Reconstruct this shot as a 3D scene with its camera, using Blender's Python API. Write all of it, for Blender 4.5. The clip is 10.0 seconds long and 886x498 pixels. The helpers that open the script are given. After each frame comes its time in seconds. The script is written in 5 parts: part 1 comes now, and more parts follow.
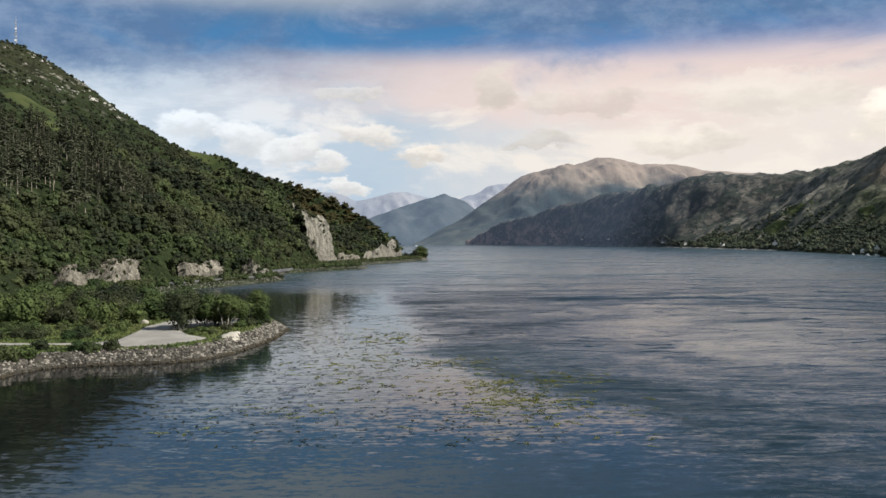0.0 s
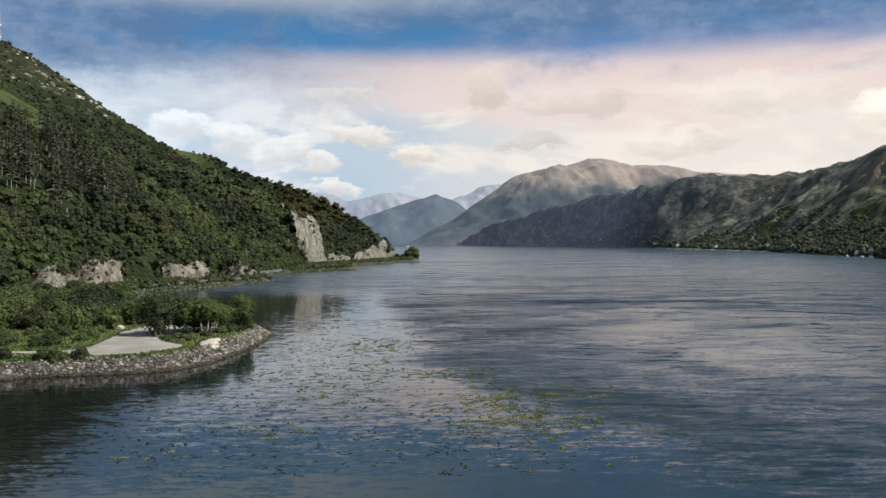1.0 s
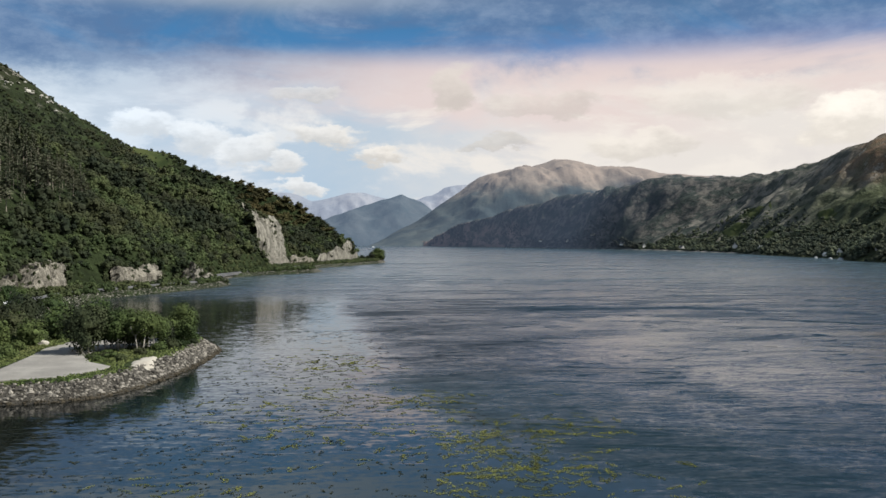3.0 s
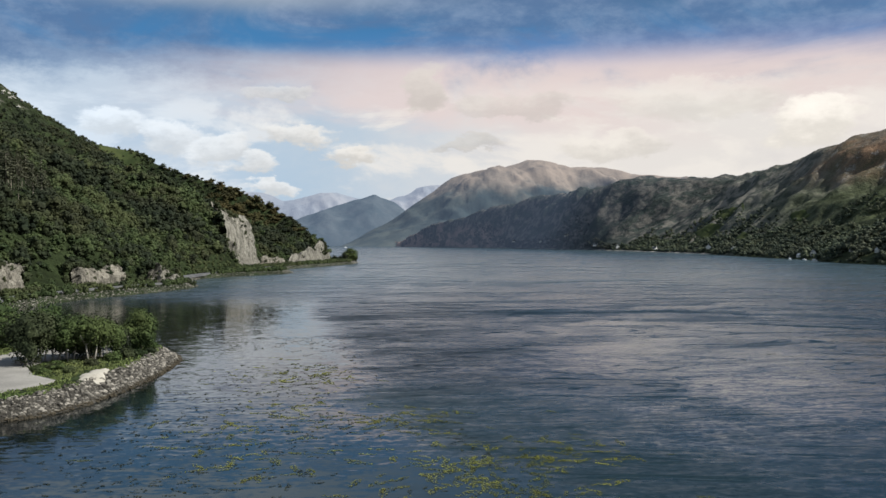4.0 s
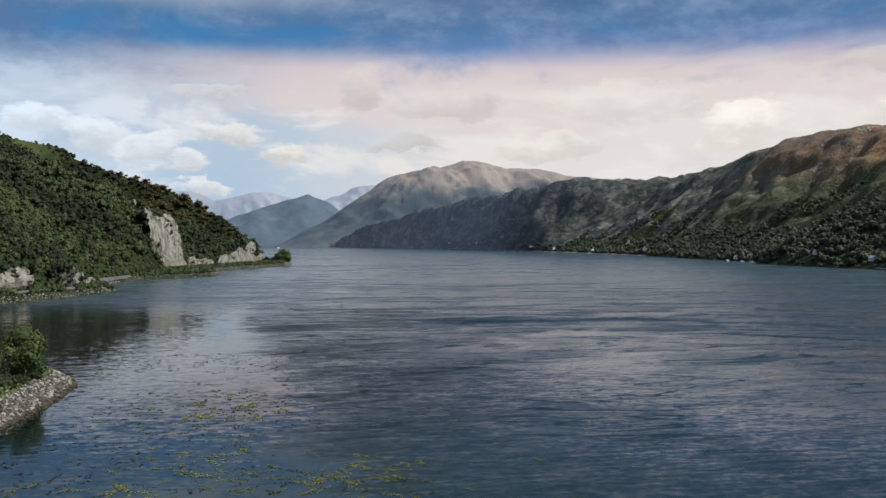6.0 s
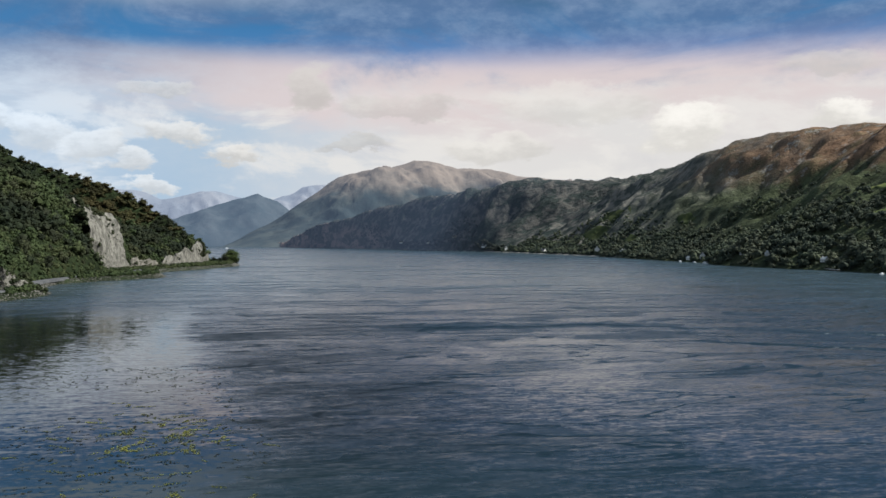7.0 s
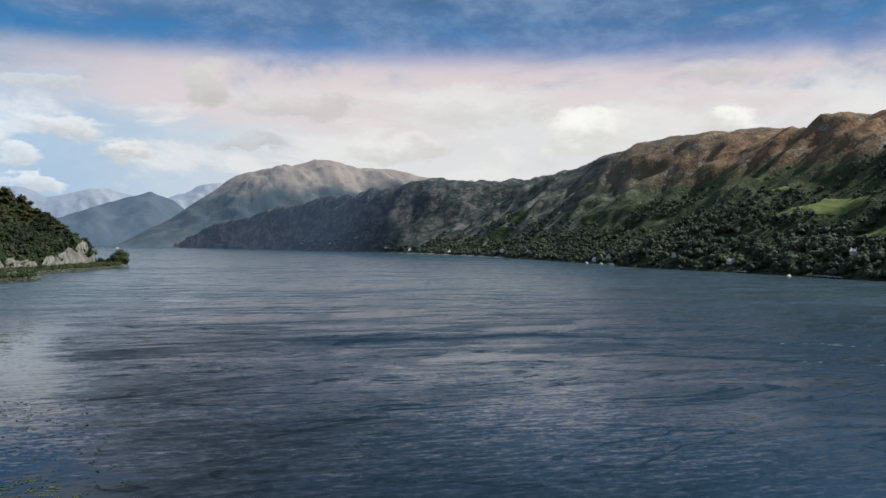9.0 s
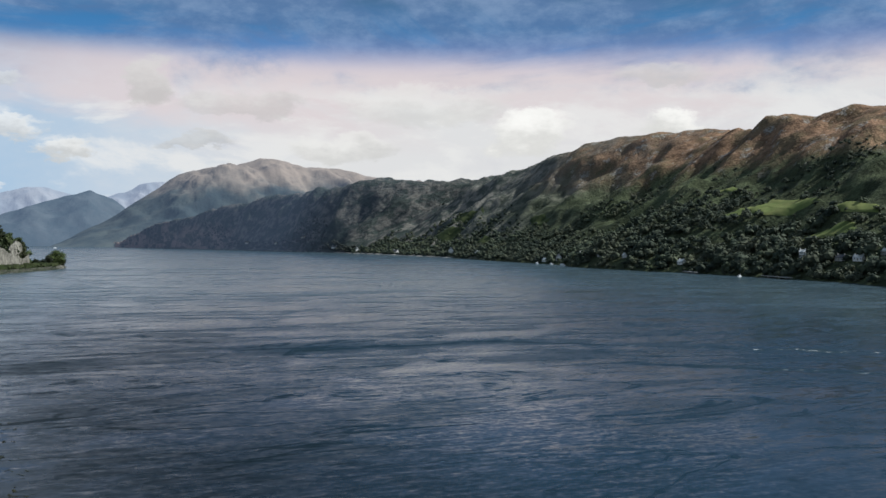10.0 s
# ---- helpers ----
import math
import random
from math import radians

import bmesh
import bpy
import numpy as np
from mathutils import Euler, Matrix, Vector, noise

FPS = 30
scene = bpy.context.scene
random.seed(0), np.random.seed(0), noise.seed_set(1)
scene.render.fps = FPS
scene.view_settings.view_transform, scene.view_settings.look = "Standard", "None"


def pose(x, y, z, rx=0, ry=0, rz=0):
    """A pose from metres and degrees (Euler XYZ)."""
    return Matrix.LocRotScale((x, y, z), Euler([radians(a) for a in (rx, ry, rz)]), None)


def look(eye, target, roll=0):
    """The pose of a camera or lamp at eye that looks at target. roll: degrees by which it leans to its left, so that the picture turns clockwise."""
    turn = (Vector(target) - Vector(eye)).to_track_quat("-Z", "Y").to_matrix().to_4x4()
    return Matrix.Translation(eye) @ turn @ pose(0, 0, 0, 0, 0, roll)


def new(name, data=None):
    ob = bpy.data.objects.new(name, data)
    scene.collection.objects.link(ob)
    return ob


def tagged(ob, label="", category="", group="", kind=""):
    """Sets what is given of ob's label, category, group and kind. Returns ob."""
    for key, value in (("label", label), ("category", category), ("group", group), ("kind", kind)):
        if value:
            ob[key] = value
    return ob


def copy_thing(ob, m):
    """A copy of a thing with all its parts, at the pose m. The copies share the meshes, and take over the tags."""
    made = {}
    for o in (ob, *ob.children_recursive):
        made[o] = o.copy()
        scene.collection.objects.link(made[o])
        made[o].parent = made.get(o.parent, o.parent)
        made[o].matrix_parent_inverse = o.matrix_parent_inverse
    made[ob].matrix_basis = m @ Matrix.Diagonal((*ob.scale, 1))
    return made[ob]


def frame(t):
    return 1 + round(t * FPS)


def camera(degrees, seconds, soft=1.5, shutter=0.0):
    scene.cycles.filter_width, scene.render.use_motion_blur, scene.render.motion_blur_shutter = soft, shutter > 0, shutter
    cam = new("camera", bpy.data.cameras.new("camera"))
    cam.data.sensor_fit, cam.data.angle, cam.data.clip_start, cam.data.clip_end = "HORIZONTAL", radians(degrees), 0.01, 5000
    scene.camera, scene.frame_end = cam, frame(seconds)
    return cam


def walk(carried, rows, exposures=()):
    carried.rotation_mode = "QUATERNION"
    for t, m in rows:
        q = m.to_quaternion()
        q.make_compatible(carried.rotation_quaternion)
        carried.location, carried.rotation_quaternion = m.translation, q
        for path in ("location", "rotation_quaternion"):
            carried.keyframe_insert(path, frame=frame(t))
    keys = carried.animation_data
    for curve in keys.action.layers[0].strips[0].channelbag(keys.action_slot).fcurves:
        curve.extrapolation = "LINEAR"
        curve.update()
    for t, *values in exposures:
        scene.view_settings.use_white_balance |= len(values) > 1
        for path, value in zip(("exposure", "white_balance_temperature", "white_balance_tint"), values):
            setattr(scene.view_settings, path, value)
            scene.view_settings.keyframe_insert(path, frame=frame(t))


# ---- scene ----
cam = camera(52.57, 10.0)
walk(cam, [
    (0, look((0.00, 0.00, 22.00), (0.00, 100.00, 20.95), -0.52)),
    (0.5, look((-0.04, 5.42, 22.07), (0.41, 105.42, 21.08), -0.47)),
    (1, look((-0.24, 10.79, 22.16), (0.71, 110.79, 21.17), -0.41)),
    (1.5, look((-0.42, 16.12, 22.26), (1.09, 116.11, 21.31), -0.42)),
    (2, look((-0.64, 21.48, 22.44), (1.65, 121.45, 21.46), -0.34)),
    (2.5, look((-0.75, 27.06, 22.67), (2.68, 127.01, 21.69), -0.34)),
    (4, look((-1.61, 45.60, 22.92), (6.25, 145.29, 21.99), -0.21)),
    (4.5, look((-1.89, 51.94, 23.02), (7.47, 151.50, 22.08), -0.20)),
    (5, look((-2.19, 58.46, 23.10), (8.81, 157.85, 22.18), -0.13)),
    (5.5, look((-2.36, 65.16, 22.99), (10.46, 164.33, 22.11), -0.08)),
    (7, look((-1.78, 87.72, 23.47), (18.74, 185.59, 22.62), 0.05)),
    (7.5, look((-1.46, 95.25, 23.69), (21.72, 192.53, 22.85), 0.10)),
    (8, look((-1.15, 102.63, 23.71), (24.91, 199.18, 22.88), 0.14)),
    (8.5, look((-0.71, 109.83, 23.61), (27.97, 205.63, 22.82), 0.21)),
    (9, look((-0.09, 116.77, 23.53), (31.13, 211.77, 22.77), 0.26)),
    (9.5, look((0.56, 123.47, 23.67), (34.43, 217.56, 22.93), 0.23)),
    (10, look((1.25, 130.02, 23.84), (38.06, 223.00, 23.11), 0.29)),
], [(0, 0.44, 6200, 8), (4, 0.36, 5990, 7), (7, 0.29, 5770, 6), (10, 0.31, 5580, 5)])

# ---------- world, sun ----------
SUN_AZ, SUN_EL = radians(111), radians(43)      # azimuth clockwise from +y
world = bpy.data.worlds.new("world")
scene.world = world
world.use_nodes = True


class Nodes:
    """Short hand for a node tree."""

    def __init__(self, tree):
        self.tree = tree
        tree.nodes.clear()

    def node(self, kind, **inputs):
        n = self.tree.nodes.new(kind)
        for key, value in inputs.items():
            self.put(n, key.replace("_", " ") if key.replace("_", " ") in n.inputs else key, value)
        return n

    def put(self, n, key, value):
        slot = n.inputs[key]
        if hasattr(value, "is_output"):
            self.tree.links.new(value, slot)
        elif isinstance(value, (tuple, list)) and len(value) == 3 and slot.type == "RGBA":
            slot.default_value = (*value, 1)
        else:
            slot.default_value = value

    def math(self, op, a, b=0.0, c=0.0, clamp=False):
        n = self.tree.nodes.new("ShaderNodeMath")
        n.operation, n.use_clamp = op, clamp
        for i, v in enumerate((a, b, c)):
            self.put(n, i, v)
        return n.outputs[0]

    def mix(self, fac, a, b, blend="MIX"):
        n = self.tree.nodes.new("ShaderNodeMix")
        n.data_type, n.blend_type = "RGBA", blend
        self.put(n, 0, fac), self.put(n, 6, a), self.put(n, 7, b)
        return n.outputs[2]

    def band(self, value, low, high, a=0.0, b=1.0):
        n = self.tree.nodes.new("ShaderNodeMapRange")
        n.interpolation_type = "SMOOTHSTEP"
        for i, v in enumerate((value, low, high, a, b)):
            self.put(n, i, v)
        return n.outputs[0]

    def noise(self, vector, scale, detail=4.0, rough=0.55, distort=0.0):
        n = self.tree.nodes.new("ShaderNodeTexNoise")
        for key, v in (("Scale", scale), ("Detail", detail), ("Roughness", rough), ("Distortion", distort)):
            n.inputs[key].default_value = v
        self.put(n, "Vector", vector)
        return n.outputs[0]

    def scaled(self, vector, size, shift=(0, 0, 0)):
        n = self.tree.nodes.new("ShaderNodeMapping")
        n.inputs["Scale"].default_value, n.inputs["Location"].default_value = size, shift
        self.put(n, "Vector", vector)
        return n.outputs[0]

    def bump(self, height, strength, distance, normal=None):
        n = self.tree.nodes.new("ShaderNodeBump")
        n.inputs["Strength"].default_value = 1.0
        self.put(n, "Strength", strength), self.put(n, "Distance", distance), self.put(n, "Height", height)
        if normal is not None:
            self.put(n, "Normal", normal)
        return n.outputs[0]


def build_sky():
    k = Nodes(world.node_tree)
    sky = k.node("ShaderNodeTexSky")
    sky.sky_type, sky.sun_disc = "NISHITA", False
    sky.sun_elevation, sky.sun_rotation = SUN_EL, SUN_AZ
    way = k.node("ShaderNodeTexCoord").outputs["Generated"]
    xyz = k.node("ShaderNodeSeparateXYZ", Vector=way)
    az = k.math("DEGREES", k.math("ARCTAN2", xyz.outputs[0], xyz.outputs[1]))
    el = k.math("DEGREES", k.math("ARCSINE", xyz.outputs[2]))
    flat = k.node("ShaderNodeCombineXYZ", X=az, Y=el, Z=0.0).outputs[0]
    wob1 = k.math("SUBTRACT", k.noise(k.scaled(flat, (0.22, 0.42, 1)), 1.0, 8, 0.66), 0.5)
    wob2 = k.math("SUBTRACT", k.noise(k.scaled(flat, (0.22, 0.42, 1), (31, 7, 3)), 1.0, 8, 0.66), 0.5)
    wob3 = k.math("SUBTRACT", k.noise(k.scaled(flat, (0.75, 1.3, 1), (13, 5, 3)), 1.0, 5, 0.6), 0.5)
    # clear sky: the physical sky, darker and bluer high up
    blue = k.mix(1.0, sky.outputs[0], (0.085, 0.085, 0.085), "MULTIPLY")
    blue = k.mix(0.8, blue, k.mix(k.band(el, 12.5, 16.5), (0.045, 0.20, 0.43), (0.060, 0.100, 0.150)))
    # bright layer of cloud and thin veil low down
    warm = k.band(k.math("ADD", az, k.math("MULTIPLY", wob1, 12.0)), -10.0, 15.0)
    glow = k.band(k.math("ADD", az, k.math("MULTIPLY", wob1, 8.0)), -20.0, 4.0)
    veil = k.mix(warm, k.mix(k.band(az, -13.0, -3.0), (0.59, 0.65, 0.72), (0.46, 0.565, 0.665)), (0.86, 0.765, 0.68))
    fade = k.math("ADD", el, k.math("MULTIPLY", wob1, 4.5))
    colour = k.mix(k.band(fade, 12.4, 8.9), blue, veil)
    # purple-grey streaks of high cloud
    streak = k.noise(k.scaled(flat, (0.06, 0.20, 1), (5, 2, 0)), 1.0, 7, 0.6, 1.1)
    streak = k.math("MULTIPLY", k.band(streak, 0.36, 0.56), k.math("MULTIPLY", k.band(fade, 9.0, 11.5, 0.0, 0.86), k.band(el, 26.0, 15.5, 0.25, 1.0)))
    colour = k.mix(streak, colour, k.mix(k.band(wob2, -0.12, 0.16), (0.12, 0.195, 0.34), (0.25, 0.325, 0.46)))
    # pale gaps and soft shading in the low veil
    gap = k.noise(k.scaled(flat, (0.07, 0.22, 1), (11, 4, 0)), 1.0, 5, 0.55, 0.4)
    gapm = k.math("MULTIPLY", k.band(gap, 0.50, 0.68), k.band(el, 10.5, 8.0, 0.0, 0.55))
    colour = k.mix(gapm, colour, k.mix(warm, (0.46, 0.58, 0.70), (0.74, 0.66, 0.62)))
    rosy = k.noise(k.scaled(flat, (0.05, 0.16, 1), (23, 14, 0)), 1.0, 6, 0.6, 0.5)
    rosym = k.math("MULTIPLY", k.band(rosy, 0.36, 0.58), k.math("MULTIPLY", k.math("MULTIPLY", k.band(el, 5.0, 8.5, 0.0, 0.9), k.band(el, 12.4, 10.6)), glow))
    colour = k.mix(rosym, colour, (0.84, 0.665, 0.60))
    lilac = k.math("MULTIPLY", k.math("MULTIPLY", k.band(el, 10.2, 11.6), k.band(el, 13.4, 11.8)), k.math("MULTIPLY", warm, 0.25))
    colour = k.mix(lilac, colour, (0.36, 0.36, 0.58))
    puff = k.noise(k.scaled(flat, (0.13, 0.34, 1), (2, 19, 0)), 1.0, 7, 0.62, 0.3)
    puffm = k.math("MULTIPLY", k.band(puff, 0.47, 0.62), k.band(el, 10.2, 8.0, 0.0, 0.75))
    colour = k.mix(puffm, colour, k.mix(glow, (0.80, 0.84, 0.88), (0.95, 0.84, 0.73)))
    # single clouds: azimuth, height, half width, half height, density, whiteness
    clouds = (
        (-15.6, 7.0, 2.1, 0.9, 0.9, 1.08), (-12.5, 6.5, 2.0, 1.0, 0.9, 1.06), (-9.4, 5.8, 1.9, 0.95, 0.9, 1.06), (-7.4, 4.7, 1.5, 0.7, 0.85, 1.04), (-4.6, 6.7, 2.3, 0.7, 0.9, 1.0),
        (-1.6, 5.4, 1.7, 0.55, 0.9, 1.0), (26.9, 7.1, 2.8, 1.4, 1.0, 1.15), (14.9, 5.9, 3.4, 0.9, 0.7, 1.0),
        (-5.8, 9.2, 2.6, 0.45, 0.6, 0.9), (36.0, 7.4, 2.4, 0.9, 1.0, 1.12), (3.2, 9.6, 1.5, 1.5, 0.65, 0.84),
        (8.8, 8.5, 3.6, 0.7, 0.42, 0.8), (6.0, 6.1, 2.6, 0.4, 0.45, 0.72), (20.0, 8.6, 5.0, 1.2, 0.5, 1.0),
        (-6.4, 3.2, 1.2, 0.5, 0.8, 1.06), (-22.0, 5.0, 3.0, 1.2, 0.8, 1.0), (35.5, 10.4, 2.6, 0.8, 0.45, 0.85))
    for a, e, ra, re, dense, white in clouds:
        dx = k.math("DIVIDE", k.math("SUBTRACT", k.math("ADD", az, k.math("MULTIPLY", wob1, 7.0)), a), ra)
        dy = k.math("DIVIDE", k.math("SUBTRACT", k.math("ADD", el, k.math("ADD", k.math("MULTIPLY", wob2, 3.4), k.math("MULTIPLY", wob3, 0.7))), e), re)
        r = k.math("ADD", k.math("MULTIPLY", dx, dx), k.math("MULTIPLY", dy, dy))
        mask = k.band(r, 1.4, 0.45, 0.0, dense)
        tone = k.band(k.math("ADD", dy, k.math("ADD", k.math("MULTIPLY", wob1, 3.0), k.math("MULTIPLY", wob3, 1.0))), -1.0, 0.9, 0.76, 1.05)
        lit = k.mix(glow, (0.82 * white, 0.85 * white, 0.88 * white), (0.93 * white, 0.82 * white, 0.70 * white))
        lit = k.mix(1.0, lit, k.node("ShaderNodeCombineXYZ", X=tone, Y=tone, Z=tone).outputs[0], "MULTIPLY")
        colour = k.mix(mask, colour, lit)
    # broken cloud overhead
    over = k.noise(k.scaled(way, (3.0, 3.0, 5.0)), 1.0, 5, 0.6)
    overm = k.math("MULTIPLY", k.band(over, 0.34, 0.56, 0.7, 1.0), k.band(el, 13.5, 15.6, 0.0, 0.92))
    overm = k.math("MULTIPLY", overm, k.band(el, 46.0, 30.0, 0.12, 1.0))
    overm = k.math("MULTIPLY", overm, k.math("MAXIMUM", k.band(az, 7.0, -9.0, 0.04, 1.0), k.band(az, 100.0, 150.0)))
    colour = k.mix(overm, colour, (0.48, 0.505, 0.535))
    bg = k.node("ShaderNodeBackground", Color=colour, Strength=0.77)
    out = k.node("ShaderNodeOutputWorld", Surface=bg.outputs[0])


build_sky()
sun_data = bpy.data.lights.new("sun", "SUN")
sun_data.energy, sun_data.angle, sun_data.color = 5.0, radians(0.6), (1.0, 0.92, 0.80)
sun = new("sun", sun_data)
sun.matrix_world = look((math.sin(SUN_AZ) * math.cos(SUN_EL) * 500, math.cos(SUN_AZ) * math.cos(SUN_EL) * 500, math.sin(SUN_EL) * 500), (0, 0, 0))


# ---------- materials ----------
def material(name):
    m = bpy.data.materials.new(name)
    m.use_nodes = True
    return m, Nodes(m.node_tree)


def finish(k, colour, rough=0.9, normal=None, spec=0.3, **more):
    b = k.node("ShaderNodeBsdfPrincipled")
    k.put(b, "Base Color", colour), k.put(b, "Roughness", rough), k.put(b, "Specular IOR Level", spec)
    if normal is not None:
        k.put(b, "Normal", normal)
    for key, v in more.items():
        k.put(b, key.replace("_", " "), v)
    k.node("ShaderNodeOutputMaterial", Surface=b.outputs[0])
    return b


def place(k):
    return k.node("ShaderNodeNewGeometry").outputs["Position"]


def leaf_material(name, dark, light, tint, vary=0.32, hazy=False):
    m, k = material(name)
    p = place(k)
    isle = k.node("ShaderNodeNewGeometry").outputs["Random Per Island"]
    big = k.noise(p, 0.11, 3)
    mid = k.noise(p, 0.03, 2)
    c = k.mix(k.band(big, 0.35, 0.65), dark, light)
    c = k.mix(k.band(mid, 0.45, 0.65, 0.0, 0.6), c, tint)
    v = k.math("ADD", k.math("MULTIPLY", isle, vary), 1.0 - 0.5 * vary)
    c = k.mix(1.0, c, k.node("ShaderNodeCombineXYZ", X=v, Y=v, Z=v).outputs[0], "MULTIPLY")
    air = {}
    # haze painted onto far leaves as blue emission that grows with distance
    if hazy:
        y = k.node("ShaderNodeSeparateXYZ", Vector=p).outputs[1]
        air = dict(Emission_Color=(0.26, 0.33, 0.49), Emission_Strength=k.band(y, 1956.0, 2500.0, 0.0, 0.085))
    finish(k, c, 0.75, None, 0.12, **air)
    return m


LEAF = leaf_material("leaf_green", (0.0180, 0.0255, 0.0125), (0.0450, 0.0540, 0.0250), (0.0500, 0.0520, 0.0250))
LEAF_FRESH = leaf_material("leaf_fresh", (0.0270, 0.0400, 0.0160), (0.0600, 0.0780, 0.0310), (0.0660, 0.0720, 0.0310))
LEAF_DARK = leaf_material("leaf_dark", (0.0140, 0.0195, 0.0115), (0.0270, 0.0340, 0.0175), (0.0330, 0.0350, 0.0185))
LEAF_SPIT = leaf_material("leaf_spit", (0.026, 0.044, 0.016), (0.062, 0.088, 0.029), (0.074, 0.090, 0.031), 0.6)
LEAF_RUST = leaf_material("leaf_turning", (0.029, 0.028, 0.012), (0.059, 0.055, 0.022), (0.066, 0.053, 0.022))
# far-shore leaf colours lightened and greyed to stand in for hazy air
LEAF_E = leaf_material("leaf_shore", (0.042, 0.055, 0.039), (0.088, 0.103, 0.062), (0.098, 0.102, 0.062), 0.4)
LEAF_E_DARK = leaf_material("leaf_shore_dark", (0.031, 0.041, 0.031), (0.067, 0.079, 0.052), (0.076, 0.080, 0.052), 0.4)
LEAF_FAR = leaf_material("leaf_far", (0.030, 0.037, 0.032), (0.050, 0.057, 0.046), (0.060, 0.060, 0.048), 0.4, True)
NEEDLE = leaf_material("needle", (0.048, 0.057, 0.036), (0.082, 0.089, 0.055), (0.094, 0.090, 0.060))


def bark_material(name, dark, light):
    m, k = material(name)
    n = k.noise(k.scaled(place(k), (4, 4, 1)), 2.0, 5)
    finish(k, k.mix(n, dark, light), 0.9, k.bump(n, 0.6, 0.03))
    return m


BARK = bark_material("bark", (0.22, 0.20, 0.17), (0.46, 0.43, 0.38))
PINE_BARK = bark_material("pine_bark", (0.19, 0.165, 0.135), (0.42, 0.37, 0.31))


def hill_material(name, moor, tree_line, grass=(0.055, 0.085, 0.022), up_loch=False, hazy=False, relief=6.0):
    """Grass and undergrowth low down, bracken and heather above, rock where it is steep or breaks through."""
    m, k = material(name)
    p = place(k)
    z = k.node("ShaderNodeSeparateXYZ", Vector=p).outputs[2]
    up = k.node("ShaderNodeSeparateXYZ", Vector=k.node("ShaderNodeNewGeometry").outputs["Normal"]).outputs[2]
    n1, n2, n3 = k.noise(p, 0.012, 5), k.noise(p, 0.06, 5), k.noise(p, 0.4, 4)
    c = k.mix(k.band(n2, 0.38, 0.62), tuple(0.5 * q for q in grass), grass)
    zz = k.math("ADD", z, k.math("MULTIPLY", k.math("SUBTRACT", n1, 0.5), 130.0))
    brown = k.mix(k.band(n2, 0.35, 0.65), moor, tuple(0.42 * q for q in moor))
    brown = k.mix(k.band(k.noise(p, 0.022, 6, 0.65, 0.5), 0.48, 0.60, 0.0, 0.75), brown, tuple(0.4 * q + 0.5 * w for q, w in zip(moor, grass)))
    c = k.mix(k.band(zz, tree_line - 20, tree_line + 25), c, brown)
    rock = k.mix(n3, (0.16, 0.15, 0.13), (0.34, 0.31, 0.27))
    rm = k.math("MULTIPLY", k.band(k.noise(p, 0.05, 7, 0.7), 0.555, 0.63, 0.0, 0.8), k.band(zz, tree_line - 40, tree_line + 30))
    c = k.mix(rm, c, rock)
    v = k.band(n3, 0.3, 0.7, 0.75, 1.25)
    c = k.mix(1.0, c, k.node("ShaderNodeCombineXYZ", X=v, Y=v, Z=v).outputs[0], "MULTIPLY")
    glow = {}
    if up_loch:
        # further up the loch: greyer slopes with dark woods, then heather; greyed partly to paint in haze
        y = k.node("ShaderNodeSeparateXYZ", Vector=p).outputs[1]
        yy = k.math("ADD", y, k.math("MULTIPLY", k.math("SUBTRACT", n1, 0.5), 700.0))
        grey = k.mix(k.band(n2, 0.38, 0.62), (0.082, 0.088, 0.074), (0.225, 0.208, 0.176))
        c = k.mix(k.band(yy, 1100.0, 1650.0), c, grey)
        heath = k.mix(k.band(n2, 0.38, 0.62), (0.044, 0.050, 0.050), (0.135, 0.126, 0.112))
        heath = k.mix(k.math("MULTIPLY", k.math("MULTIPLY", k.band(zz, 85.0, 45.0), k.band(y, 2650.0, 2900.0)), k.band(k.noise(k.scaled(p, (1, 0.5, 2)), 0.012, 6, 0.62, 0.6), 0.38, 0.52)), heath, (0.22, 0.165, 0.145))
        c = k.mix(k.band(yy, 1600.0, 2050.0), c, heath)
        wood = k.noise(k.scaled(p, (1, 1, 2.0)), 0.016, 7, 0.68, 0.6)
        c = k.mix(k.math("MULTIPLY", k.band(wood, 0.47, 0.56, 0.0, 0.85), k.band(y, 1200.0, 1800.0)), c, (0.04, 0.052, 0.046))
        # the spur glows faintly blue in place of hazy air before it
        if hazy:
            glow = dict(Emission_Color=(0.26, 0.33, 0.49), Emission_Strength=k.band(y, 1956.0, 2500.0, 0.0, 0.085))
    finish(k, c, 0.95, k.bump(k.math("ADD", n2, k.math("MULTIPLY", n3, 0.35)), 1.0, relief), 0.1, **glow)
    return m


HILL_W = hill_material("hill_west", (0.034, 0.037, 0.019), 160, (0.029, 0.040, 0.016))
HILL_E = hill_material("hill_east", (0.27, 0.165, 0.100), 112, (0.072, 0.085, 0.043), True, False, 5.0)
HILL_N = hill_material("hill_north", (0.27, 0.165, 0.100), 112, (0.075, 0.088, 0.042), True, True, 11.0)


